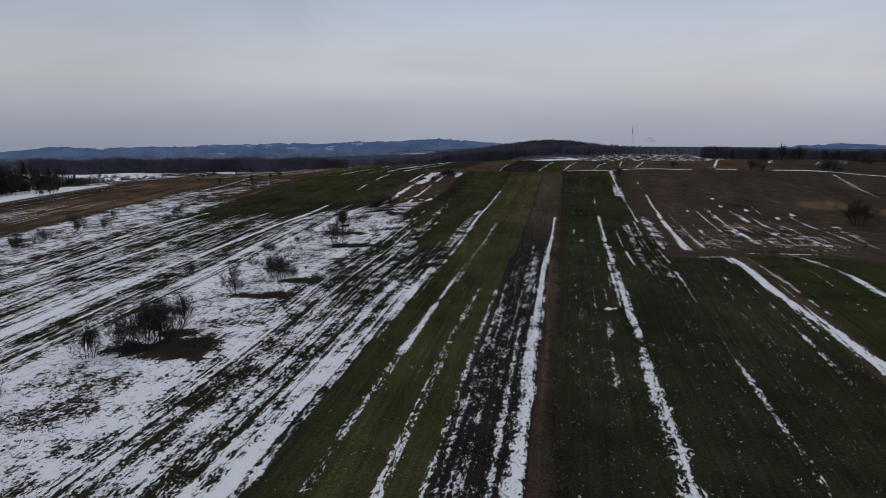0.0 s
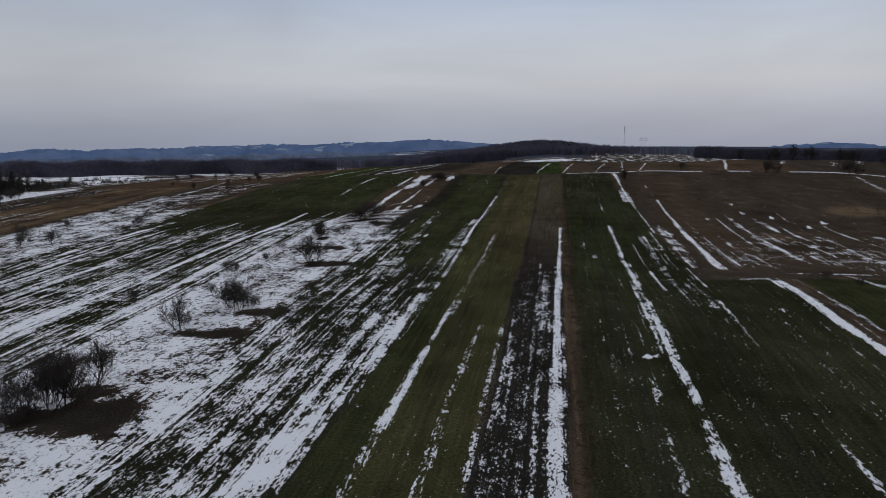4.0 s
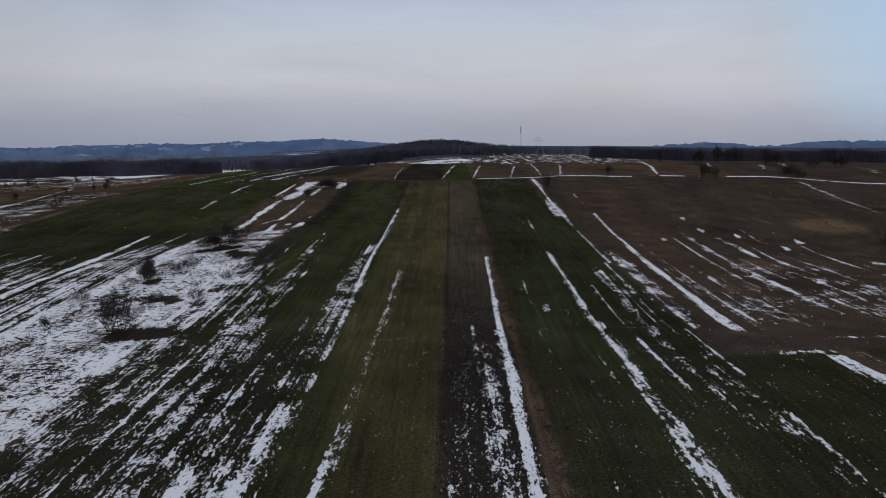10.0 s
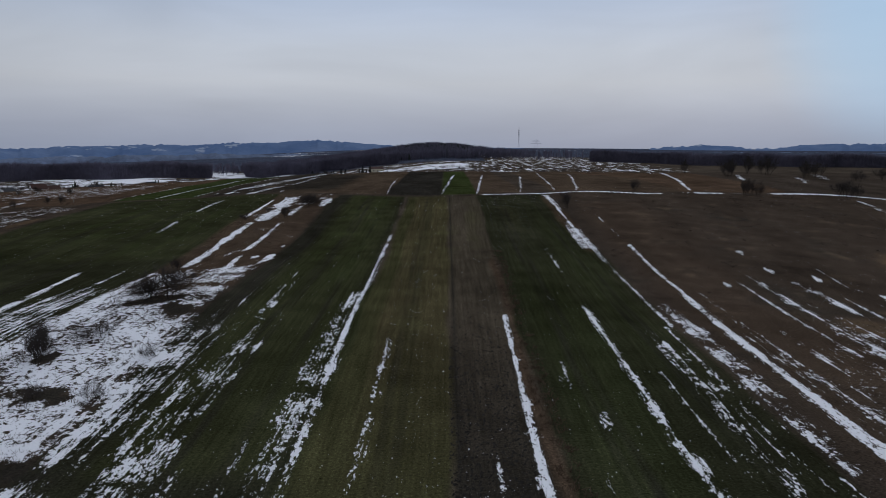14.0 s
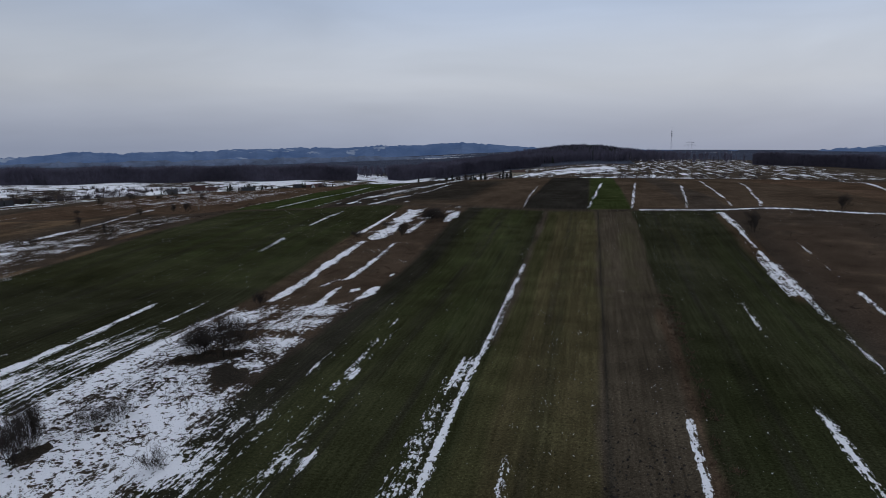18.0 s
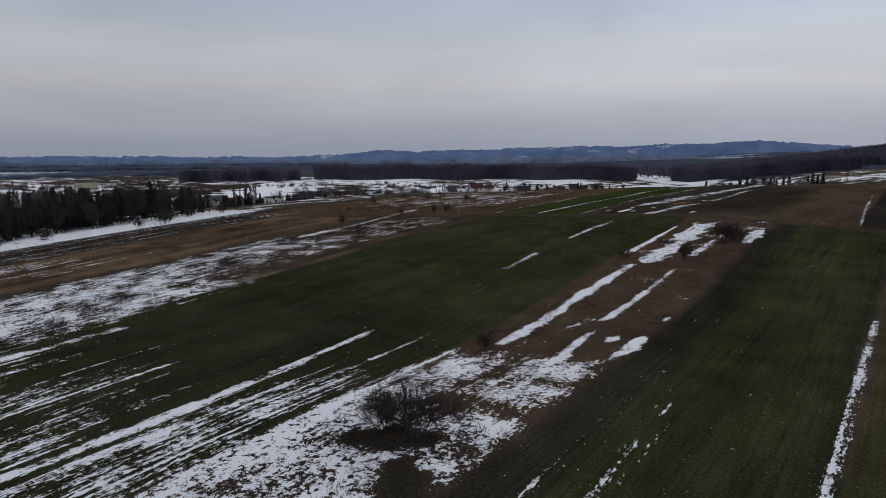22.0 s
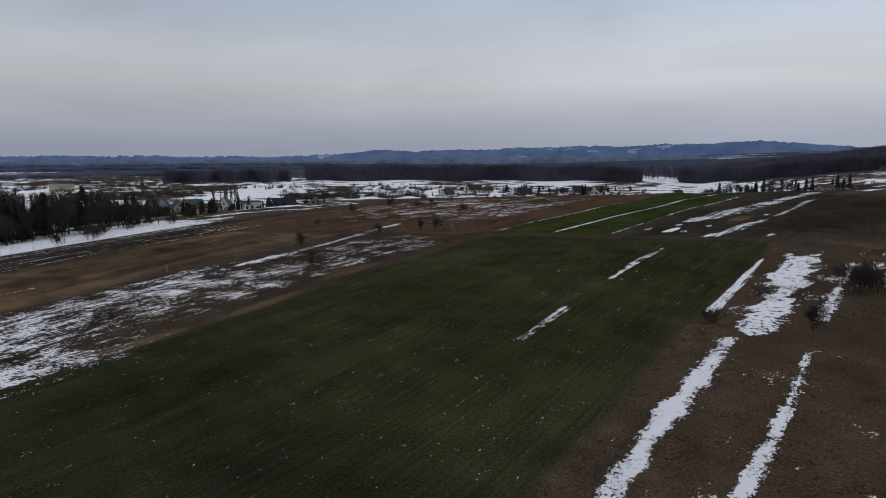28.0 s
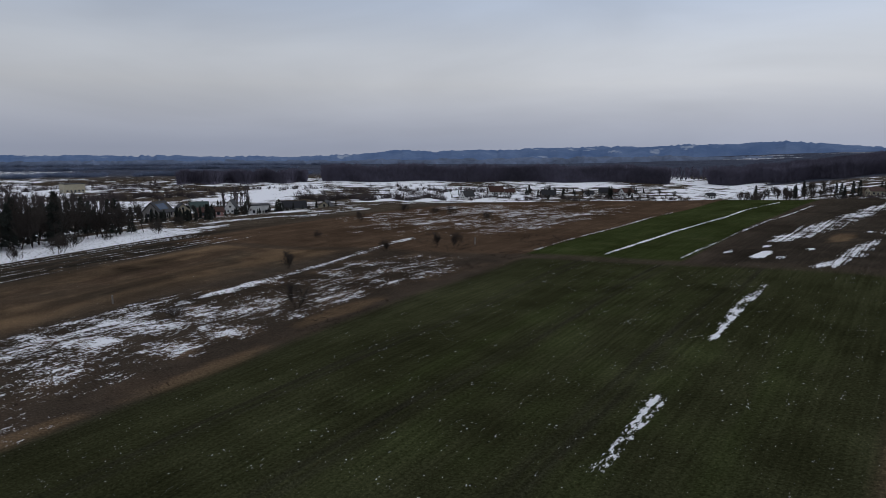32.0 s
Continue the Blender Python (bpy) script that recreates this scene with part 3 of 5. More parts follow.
for k, (xr, y1, w, d) in enumerate(((.42, -6, .16, .82), (1.15, -2, .17, .82), (1.62, -12, .14, .8), (2.08, 6, .16, .8), (2.62, -8, .1, .6), (3.1, 22, .13, .72), (3.55, 16, .13, .64), (4.0, 14, .16, .7))):
    ribbon(((xr + .1, -80), (xr, -30), (xr, y1)), (w, w * .82, w * .66), d, .16, seed=24 + k)
zone(3.2, 4.8, -80, 12, .24, .4, 8, .9, .2)
ribbon(((4.98, -80), (5.02, -20), (5.08, 2), (5.25, 16)), (.44, .42, .38, .24), 1.12, .12, seed=28, ragged=.12)
ribbon(((5.3, 15), (5.45, 30), (5.7, 48)), (.3, .28, .12), .95, .16, seed=128)
ribbon(((4.6, 4), (4.9, 20), (5.1, 30)), (.25, .2, .15), .6, .2, seed=129)
# east of the brown verge
ribbon(((13.8, -80), (13.5, -40), (13.3, -30), (13.5, -23)), (.5, .48, .4, .22), .92, .3, seed=29)
ribbon(((13.4, -22), (12.9, -12), (12.8, -4), (12.75, 3)), (.25, .45, .55, .45), .92, .3, seed=130)
ribbon(((12.75, 2), (13.2, 14), (13.15, 27), (13.3, 38), (13.5, 51)), (.42, .36, .28, .26, .14), .95, .22, seed=30)
patch(11.8, -13.3, .7, .5, .9)
patch(11.2, -19, .3, 2.4, .5)
zone(10.6, 12.2, -34, -8, .15, .4, 4, .8, .2)
ribbon(((9.6, 24.5), (9.9, 27.5)), .4, .62, .25, seed=31)
ribbon(((8.6, 18), (8.7, 40)), .14, .6, .15, seed=131)
zone(16.6, 19.4, -6, 46, .22, .6, 8, 1.0, .24)
ribbon(((16.9, 14), (17.6, 40)), .22, .7, .2, seed=132)
ribbon(((20.2, -80), (20.1, -38), (19.9, -28), (19.65, -20)), (.2, .18, .15, .1), .9, .14, seed=32)
lay("soil", (1 - step(.1, .28, np.abs(X - 1.0 - .12 * wave(Y, 41, 60.0)))) * near_side(), .75)
ribbon(((19.6, -12), (19.55, 2)), .13, .9, .12, seed=33)
ribbon(((19.4, 4), (19.3, 30)), .12, .6, .14, seed=133)
ribbon(((30, -50), (29.4, -26), (28.5, -13), (27.8, -4), (27.5, 11.5)), (.6, .6, .55, .5, .52), 1.05, .16, seed=34, ragged=.15)
ribbon(((30.6, -16), (29.6, 4), (29.2, 13.6)), (.16, .22, .16), .75, .18, seed=36)
ribbon(((38.5, -20), (37, 4), (35.6, 15)), .35, .9, .25, seed=35)
snow = np.maximum(snow, .62 * (1 - step(.1, .3, np.abs(Y - 12.5 - .12 * wave(X, 84, 11.0)))) * step(20.6, 21.4, X) * (1 - step(28.2, 28.6, X)) * np.clip(.75 + .6 * wave(X, 85, 7.0), 0, 1))
snow = np.maximum(snow, .8 * (1 - step(.1, .3, np.abs(Y - 15.8))) * step(29, 29.8, X) * (1 - step(38, 40, X)) * np.clip(.6 + .7 * wave(X, 86, 9.0), 0, 1))
ribbon(((23.7, 18), (23.8, 28), (24.1, 41), (24.5, 57), (24.5, 77.5)), (.5, .45, .42, .32, .18), 1.05, .2, seed=37, ragged=.2)
ribbon(((24.4, 82), (24.5, 98)), .16, .75, .2, seed=40)
zone(20.2, 22.2, 18, 53, .35, .4, 5, patchy=.45)
ribbon(((20.9, 19), (20.9, 34), (21.2, 52)), (.35, .4, .2), .72, .3, seed=137)
ribbon(((19.7, 44), (19.8, 56), (19.7, 66), (19.4, 76)), (.12, .16, .2, .35), .8, .16, seed=138)
ribbon(((19.2, 75), (18.9, 84), (19.2, 94)), (.75, .75, .45), .97, .3, seed=39)
ribbon(((19.2, 95), (19.5, 104), (19.8, 122)), (.35, .4, .6), .9, .3, seed=139)
zone(25, 30, 18, 46, .27, 1.5, 6, 1.6, .2, patchy=.75)
zone(30, 47, 19, 47, .27, 4, 8, patchy=.7)
ribbon(((34.4, 26), (34.6, 40), (34.4, 56)), (.35, .45, .3), .85, .3, seed=41)
ribbon(((34.2, 58.5), (34.1, 61.5)), .35, .8, .25, seed=141)
ribbon(((39.2, 50), (38.6, 54), (38.2, 60.5)), (1.1, .8, .4), .85, .4, seed=142)
ribbon(((42.6, 22), (42.9, 32), (43.8, 44)), (.4, .45, .35), .8, .3, seed=42)
ribbon(((49, 22), (52, 48)), .5, .6, .4, seed=43)
ribbon(((70.4, 77), (71.4, 92), (72.7, 108)), (.4, .45, .3), .9, .3, seed=44)
for cx, cy in ((37.3, 73), (37.3, 64.8), (41.5, 62), (30.5, 59), (45.5, 56), (49, 60)):
    patch(cx, cy, .5, 1.2, .7)
ribbon(((13.4, 60), (13.7, 74)), .08, .72, .12, seed=143)
ribbon(((13.2, 65), (13.8, 97)), .08, .6, .12, seed=144)
# headland and behind
cross = (1 - step(.3, .8, np.abs(Y - brow(X) + .4))) * step(7, 8, X)
snow = np.maximum(snow, cross * np.where((X < 40) | ((X > 46) & (X < 51)) | ((X > 60) & (X < 95)), .9, .2))
for k, (xa, xb, y1, w, d) in enumerate(((-66, -62.4, 225, .34, .95), (-75.7, -75.6, 200, .26, .8), (-57.3, -54.5, 215, .26, .8), (-12.2, -14, 190, .3, .7), (-.6, 3, 206, .36, .78),
                                        (6.8, 12, 208, .32, .85), (15.6, 22, 190, .35, .8), (22.5, 30, 214, .3, .78), (27, 40, 212, .32, .8), (46.4, 70, 226, .5, .85))):
    streak(xa, float(brow(np.array(xa))) + 3, xb, y1, w, d, .25, seed=60 + k)
ribbon(((-50.4, 157), (-48.6, 170), (-47, 184)), (1.5, 2.0, 1.5), .74, .7, seed=170)
ribbon(((-46.6, 178), (-44.8, 206), (-41, 229)), (1.7, 1.7, 1.2), .76, .7, seed=171)
ribbon(((-43.4, 139.5), (-41.6, 145), (-40.6, 163)), (.9, .9, .4), .9, .4, seed=71)
ribbon(((-40.4, 168), (-39, 205)), (.5, .7), .7, .4, seed=172)
patch(-49.6, 146.5, .8, 2.4, .85)
for cx, cy in ((-53.6, 149), (-47.5, 145), (-50.6, 153), (-45.6, 150), (-42, 171), (-36.5, 142)):
    patch(cx, cy, .5, 1.3, .62)
lay("tan", 1 - step(.6, 1.2, np.hypot((X + 44.2) / 1.4, (Y - 163) / 6) + .2 * M3), .7)
for xa, ya, xb, yb in ((66, 140, 72, 158), (78, 136, 84, 152), (90, 150, 99, 176), (108, 140, 116, 160)):
    ribbon(((xa, ya), (xb, yb)), .5, .85, .4, seed=int(xa))
# thin rows of snow between the drills
r_row = np.random.RandomState(17)


def rows_of(x0, x1, gap, y0, y1, w, d0, d1):
    x = x0
    while x < x1:
        a, b = y0 + r_row.uniform(-6, 14), y1 + r_row.uniform(-16, 10)
        streak(x, a, x + r_row.uniform(-.3, .3), b, w * r_row.uniform(.7, 1.3), r_row.uniform(d0, d1), .22, 6, seed=int(r_row.randint(200, 900)))
        x += gap * r_row.uniform(.6, 1.4)


rows_of(-22.5, -10.5, .95, -60, 26, .26, .45, .70)
rows_of(-22, -14, 1.3, 10, 60, .2, .42, .60)
rows_of(-73, -44.5, 1.7, -60, 50, .36, .45, .72)
rows_of(-42, -35.5, .9, -60, 62, .28, .5, .75)
rows_of(15.5, 21, 1.1, 0, 44, .2, .42, .62)
rows_of(23.5, 30, 1.4, -36, 12, .18, .40, .58)
rows_of(8.5, 13, 1.5, -40, 40, .16, .38, .56)
rows_of(34, 50, 2.2, -20, 14, .2, .38, .55)
rows_of(26, 52, 2.4, 20, 56, .34, .40, .66)
rows_of(-146, -108, 3.4, -60, 92, .5, .42, .66)
# bare earth under the bushes
for cx, cy, rx, ry in ((-26.0, -24.6, 5.4, 2.6), (-28.0, -20.6, 2.0, 1.2), (-25.6, -7.6, 3.2, 1.4), (-23.6, -1.4, 3.0, 1.5), (-23.4, 20.0, 3.6, 1.8), (-28.4, 52.4, 3.0, 1.8), (-25.0, 49.4, 2.0, 2.2), (-30.6, 38, 1.2, 1.5), (-26.4, 31, 3.0, 1.5)):
    bare(cx, cy, rx, ry, "soil")
crumbs = np.maximum(crumbs, .12 * (Y < 140))

drilled = np.clip(near_side() * (1 - step(20.0, 20.6, X) * step(12, 13, Y)) * (1 - step(-36, -35.4, X) * (1 - step(-22.4, -21.6, X))) * step(-75.5, -74.5, X) + step(-1.2, 1.2, Y - brow(X)) * .8, 0, 1)
# rough grass is blotched dark and pale
rough_land = 1 - drilled
lay("soil", rough_land * np.clip(-.2 + .7 * M25 + .6 * M8, 0, 1) * (Y < 200) * (1 - far_w), .65)
lay("tan", rough_land * np.clip(-.55 + .7 * M8 + .5 * M3, 0, 1) * (Y < 200) * (1 - far_w), .35)
field = .91 * field * np.clip(1 + .16 * M25 + .14 * M8 + .10 * M3, .4, 1.8)[..., None]
Z = H0 + .05 * np.clip(snow, 0, 1)
ny, nx = X.shape
idx = np.arange(nx * ny).reshape(ny, nx)
quads = np.stack([idx[:-1, :-1], idx[:-1, 1:], idx[1:, 1:], idx[1:, :-1]], -1).reshape(-1, 4)
me = bpy.data.meshes.new("ground")
me.vertices.add(nx * ny)
me.vertices.foreach_set("co", np.stack([X, Y, Z], -1).astype(np.float32).ravel())
me.loops.add(quads.size)
me.loops.foreach_set("vertex_index", quads.ravel().astype(np.int32))
me.polygons.add(len(quads))
me.polygons.foreach_set("loop_start", np.arange(0, quads.size, 4, dtype=np.int32))
me.polygons.foreach_set("loop_total", np.full(len(quads), 4, np.int32))
me.update(calc_edges=True)
for name, arr in (("snow", snow), ("away", away), ("rows", rowness), ("crumb", crumbs), ("drill", drilled)):
    me.attributes.new(name, "FLOAT", "POINT").data.foreach_set("value", arr.astype(np.float32).ravel())
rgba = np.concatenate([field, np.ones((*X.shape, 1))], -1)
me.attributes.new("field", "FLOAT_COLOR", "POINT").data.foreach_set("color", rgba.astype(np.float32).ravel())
me.materials.append(GROUND)
me.polygons.foreach_set("use_smooth", np.ones(len(quads), bool))
tagged(new("ground", me), "dark winter fields in long strips with thawing ribbons of snow", "field", kind="structure")


# ---------------------------------------------------------------- helpers for things
def mesh_of(name, verts, faces, mats, smooth=False, slots=None):
    m = bpy.data.meshes.new(name)
    m.from_pydata(np.asarray(verts, float).reshape(-1, 3).tolist(), [], faces)
    for mt in mats:
        m.materials.append(mt)
    if slots is not None:
        m.polygons.foreach_set("material_index", slots)
    if smooth:
        m.polygons.foreach_set("use_smooth", [True] * len(m.polygons))
    m.update()
    return m


def part(name, bm, material, parent, label=""):
    """Links a bmesh as one mesh object under a thing or under a part."""
    m = bpy.data.meshes.new(name)
    bm.to_mesh(m)
    bm.free()
    m.materials.append(material)
    ob = new(name, m)
    ob.parent = parent
    if label:
        ob["label"] = label
    return ob


def raw_part(name, verts, faces, material, parent, smooth=False):
    ob = new(name, mesh_of(name, verts, faces, [material], smooth))
    ob.parent = parent
    return ob


def brick_bm(x0, x1, y0, y1, z0, z1, bevel=.0):
    bm = bmesh.new()
    bmesh.ops.create_cube(bm, size=1)
    for q in bm.verts:
        q.co = ((x0 + x1) / 2 + q.co.x * (x1 - x0), (y0 + y1) / 2 + q.co.y * (y1 - y0), (z0 + z1) / 2 + q.co.z * (z1 - z0))
    if bevel:
        bmesh.ops.bevel(bm, geom=bm.edges[:], offset=bevel, segments=1, affect="EDGES")
    return bm


BARK = plain("bark", (.026, .021, .018), .95, .3, 3.0)
TWIG = plain("twigs", (.050, .042, .037), .95, .25, 1.0, each=.25)
# far copy of the bare woods, paler and bluer to paint in distance haze
WOOD_HAZE_TINT = plain("far_bare_woods_haze_tint", (.104, .096, .130), .95, .35, .03)
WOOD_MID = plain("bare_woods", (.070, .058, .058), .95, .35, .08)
NEEDLE = plain("pine_needles", (.030, .035, .030), .9, .4, .6, each=.3)
# wooded slopes: distance haze is painted in as blue base colours
hm = Mat("wooded_hills_haze_tint", 1.0, .0)
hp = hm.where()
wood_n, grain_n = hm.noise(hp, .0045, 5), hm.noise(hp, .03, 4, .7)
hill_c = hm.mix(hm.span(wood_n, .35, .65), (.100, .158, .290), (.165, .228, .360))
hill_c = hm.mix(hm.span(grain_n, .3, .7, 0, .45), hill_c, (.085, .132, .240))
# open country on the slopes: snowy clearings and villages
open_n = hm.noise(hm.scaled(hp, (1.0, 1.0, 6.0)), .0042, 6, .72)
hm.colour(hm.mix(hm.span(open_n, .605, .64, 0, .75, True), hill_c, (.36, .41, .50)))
HILL_HAZE_TINT = hm.m
# woods before the hills, with a bluish haze mixed into their colour
LOW_WOODS_HAZE_TINT = plain("low_woods_haze_tint", (.100, .132, .205), 1.0, .35, .012)
WEED = plain("dead_weeds", (.066, .048, .035), .95, .35, 2.0)
TUFT = plain("dry_grass_tufts", (.085, .056, .036), .95, .4, 1.5)


# ---------------------------------------------------------------- far hills
def ridge(name, crest, d_mid, depth, foot, mat, label, seed, rough_):
    """A belt of hills: crest gives the height of its top, as an angle, by heading."""
    r = np.random.RandomState(seed)
    hs = np.arange(-60, 88, .1)
    ang = np.interp(hs, [c[0] for c in crest], [c[1] for c in crest])
    ang = ang + rough_ * sum(np.sin(hs * k + r.rand() * 6.28) / k ** .8 for k in (1.1, 2.7, 5.3, 11.0, 19.0, 31.0, 47.0)) * .42
    ang = ang + rough_ * np.convolve(r.normal(0, .55, len(hs)), (.25, .5, .25), 'same') * np.clip(.6 + np.sin(hs * .9 + seed), .1, 1)
    verts, faces = [], []
    prof = ((-1, 0), (-.55, .35), (-.2, .8), (0, 1), (.3, .85), (1, 0))
    for h, a in zip(hs, ang):
        top = 20 + d_mid * math.tan(radians(a))
        for u, v in prof:
            d = d_mid + u * depth + 40 * math.sin(h * 3 + u * 2)
            z = foot + (top - foot) * v
            verts.append((-math.sin(radians(h)) * d, math.cos(radians(h)) * d + 30, z))
    n = len(prof)
    for i in range(len(hs) - 1):
        for k in range(n - 1):
            a = i * n + k
            faces.append((a, a + n, a + n + 1, a + 1))
    ob = new(name, mesh_of(name, verts, faces, [mat], True))
    return tagged(ob, label, "hills", kind="structure")


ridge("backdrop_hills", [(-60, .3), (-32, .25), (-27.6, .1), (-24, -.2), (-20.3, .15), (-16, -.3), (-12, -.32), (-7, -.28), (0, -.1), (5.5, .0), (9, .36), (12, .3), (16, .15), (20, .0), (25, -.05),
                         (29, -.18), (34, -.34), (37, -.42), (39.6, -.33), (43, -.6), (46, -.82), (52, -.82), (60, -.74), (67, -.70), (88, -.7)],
      3900, 600, -95, HILL_HAZE_TINT, "low wooded hills along the horizon with blue haze painted in", 5, .10)
ridge("backdrop_woods", [(-60, -.45), (-20, -.5), (-10, -.7), (0, -.9), (10, -.75), (20, -.75), (30, -.95), (45, -1.15), (60, -1.1), (88, -1.1)], 2500, 300, -90, LOW_WOODS_HAZE_TINT,
      "dark woods in the distance below the hills with haze painted in", 9, .10)

# ---------------------------------------------------------------- woods
def spike(verts, faces, p, q, w):
    """A thin three-sided limb from p to q."""
    px, py, pz = float(p[0]), float(p[1]), float(p[2])
    dx, dy, dz = float(q[0]) - px, float(q[1]) - py, float(q[2]) - pz
    sx, sy, sz = dy * .92 - dz * .22, dz * .31 - dx * .92, dx * .22 - dy * .31
    n = math.sqrt(sx * sx + sy * sy + sz * sz) + 1e-9
    sx, sy, sz = sx / n * w, sy / n * w, sz / n * w
    tx, ty, tz = dy * sz - dz * sy, dz * sx - dx * sz, dx * sy - dy * sx
    n = math.sqrt(tx * tx + ty * ty + tz * tz) + 1e-9
    m = .866 * w / n
    tx, ty, tz = tx * m, ty * m, tz * m
    b = len(verts)
    verts += [(px + sx, py + sy, pz + sz), (px - .5 * sx + tx, py - .5 * sy + ty, pz - .5 * sz + tz), (px - .5 * sx - tx, py - .5 * sy - ty, pz - .5 * sz - tz), (px + dx, py + dy, pz + dz)]
    faces += [(b, b + 1, b + 3), (b + 1, b + 2, b + 3), (b + 2, b, b + 3)]


def far_tree(verts, faces, r, x, y, z, h, bushy=1.0):
    spike(verts, faces, (x, y, z - .5), (x + r.uniform(-.4, .4), y, z + h), .2)
    for a, u, l in zip(r.uniform(0, 6.28, 13), r.uniform(.04, .8, 13), r.uniform(.16, .34, 13)):
        l *= h * bushy
        spike(verts, faces, (x, y, z + h * u), (x + math.cos(a) * l * .55, y + math.sin(a) * l * .55, z + min(h * u + l * .9, h * 1.02)), .26 * bushy)


def far_bush(verts, faces, r, x, y, z, h, bushy=1.0):
    for a, u in zip(r.uniform(0, 6.28, 26), r.uniform(.05, .85, 26)):
        spike(verts, faces, (x + math.cos(a) * u * .5 * h, y + math.sin(a) * u * .5 * h, z - .3), (x + math.cos(a) * u * h * bushy, y + math.sin(a) * u * h * bushy, z + h * (1.05 - .5 * u * u) * r.uniform(.6, 1)), .09 * bushy)


def spot(h, d, eye=(-28.0, 61.0)):
    """The place at heading h (degrees to the left of the strips) and d metres from the walk."""
    return eye[0] - math.sin(radians(h)) * d, eye[1] + math.cos(radians(h)) * d


def wood(name, n, h0, h1, d0, d1, tall, label, mat, seed, bushy=1.0, shape=far_tree, deep=False):
    r = np.random.RandomState(seed)
    verts, faces = [], []
    for k in range(n):
        u = r.rand()
        e = (1 - (r.rand() ** .6)) if k % 2 else 0.02 * r.rand()
        x, y = spot(h0 + (h1 - h0) * u, d0 + (d1 - d0) * e + 14 * math.sin(u * 23 + seed))
        shape(verts, faces, r, x, y, ground_z(x, y), tall * r.uniform(.86, 1.06) * (1 + .07 * math.sin(u * 31)), bushy)
    if deep:
        # the dense inner twigs of the stand, a lumpy body behind its front row
        hs = np.arange(h0, h1, math.copysign(.10, h1 - h0))
        for row, (e, low, high) in enumerate(((.06, .45, .66), (.3, .6, .80), (.7, .66, .86))):
            b = len(verts)
            for q, h in enumerate(hs):
                wob = r.uniform(low, high) + .05 * math.sin(h * 5.1 + row)
                for side, up in ((-6, 0), (-2, .7), (0, 1), (3, .7), (8, 0)):
                    x, y = spot(h, d0 + (d1 - d0) * e + 14 * math.sin((h - h0) / (h1 - h0) * 23 + seed) + side * r.uniform(.7, 1.3))
                    edge = min(1, .25 + min(abs(h - h0), abs(h - h1)) / .5)
                    verts.append((x, y, ground_z(x, y) - .5 + tall * wob * up * edge * r.uniform(.92, 1.05)))
            for q in range(len(hs) - 1):
                for c in range(4):
                    a = b + q * 5 + c
                    faces.append((a, a + 1, a + 6, a + 5))
    return tagged(new(name, mesh_of(name, verts, faces, [mat])), label, "woods", kind="stuff")


wood("bare_wood", 3300, 46, 18.4, 715, 850, 16, "long belt of bare leafless woodland beyond a snowy plain", WOOD_HAZE_TINT, 1, 1.3, deep=True)
wood("bare_wood", 2200, 15.6, 2, 700, 860, 14, "bare woodland at the foot of a low hill", WOOD_HAZE_TINT, 2, 1.3, deep=True)
wood("bare_wood", 2200, -15, -44, 740, 900, 13, "dark belt of woodland behind the fields", WOOD_HAZE_TINT, 4, 1.3, deep=True)
wood("bare_wood", 900, 57, 47.2, 700, 770, 12.5, "dark bare wood across the snowy valley", WOOD_HAZE_TINT, 5, 1.3, deep=True)
wood("bare_wood", 240, 76, 66.6, 400, 480, 10, "bare trees round the houses in the valley", WOOD_MID, 6)
wood("bare_wood", 70, 66.4, 60.8, 392, 425, 9.5, "slender bare birches behind the grove", WOOD_MID, 7)
wood("bare_wood", 16, 53.6, 51.4, 410, 430, 11, "clump of tall bare alders by a stream", WOOD_MID, 8)
wood("bare_wood", 90, -2, -34, 330, 460, 3.0, "scattered bushes on the snowy ground behind the fields", WOOD_MID, 10, 1.2, far_bush)

for k, (n, h0, h1, d0, d1, tall) in enumerate(((110, 63, 54, 520, 560, 4.2), (80, 62, 46, 590, 640, 3.6), (230, 48, 36, 470, 640, 4.6), (60, 62, 50, 355, 400, 2.4), (130, 40, 30, 560, 660, 3.0),
                                                (90, 47, 33, 330, 400, 2.6), (110, 26, 2, 400, 470, 3.4), (150, 34, 17, 480, 540, 2.6), (200, 76, 58, 640, 800, 5.0), (50, 74, 62, 330, 420, 3.0))):
    wood("hedgerow", n, h0, h1, d0, d1, tall, "brown leafless hedges and young trees on the snowy plain", WOOD_MID, 80 + k, 1.0, far_bush)

# pale blue twigs: the haze over the plain is put into their base colour
PLAIN_WOOD_HAZE_TINT = plain("woods_on_the_plain_haze_tint", (.155, .190, .275), 1.0, .3, .02)
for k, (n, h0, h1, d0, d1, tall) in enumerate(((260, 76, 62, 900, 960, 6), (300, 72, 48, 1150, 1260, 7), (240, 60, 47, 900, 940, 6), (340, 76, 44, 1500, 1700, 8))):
    wood("far_wood", n, h0, h1, d0, d1, tall, "low woods scattered over the far plain with haze painted in", PLAIN_WOOD_HAZE_TINT, 91 + k, 2.0, far_bush)

# the wooded hill with conifers on its top
r_h = np.random.RandomState(21)
hv, hf = [], []
for k in range(3000):
    x, y = r_h.normal(-75, 85), r_h.uniform(800, 980)
    z = ground_z(x, y)
    far_tree(hv, hf, r_h, x, y, z, r_h.uniform(9, 13), 1.6)
tagged(new("hill_wood", mesh_of("hill_wood", hv, hf, [WOOD_HAZE_TINT])), "dark woodland covering a low rounded hill", "woods", kind="stuff")
hv, hf = [], []
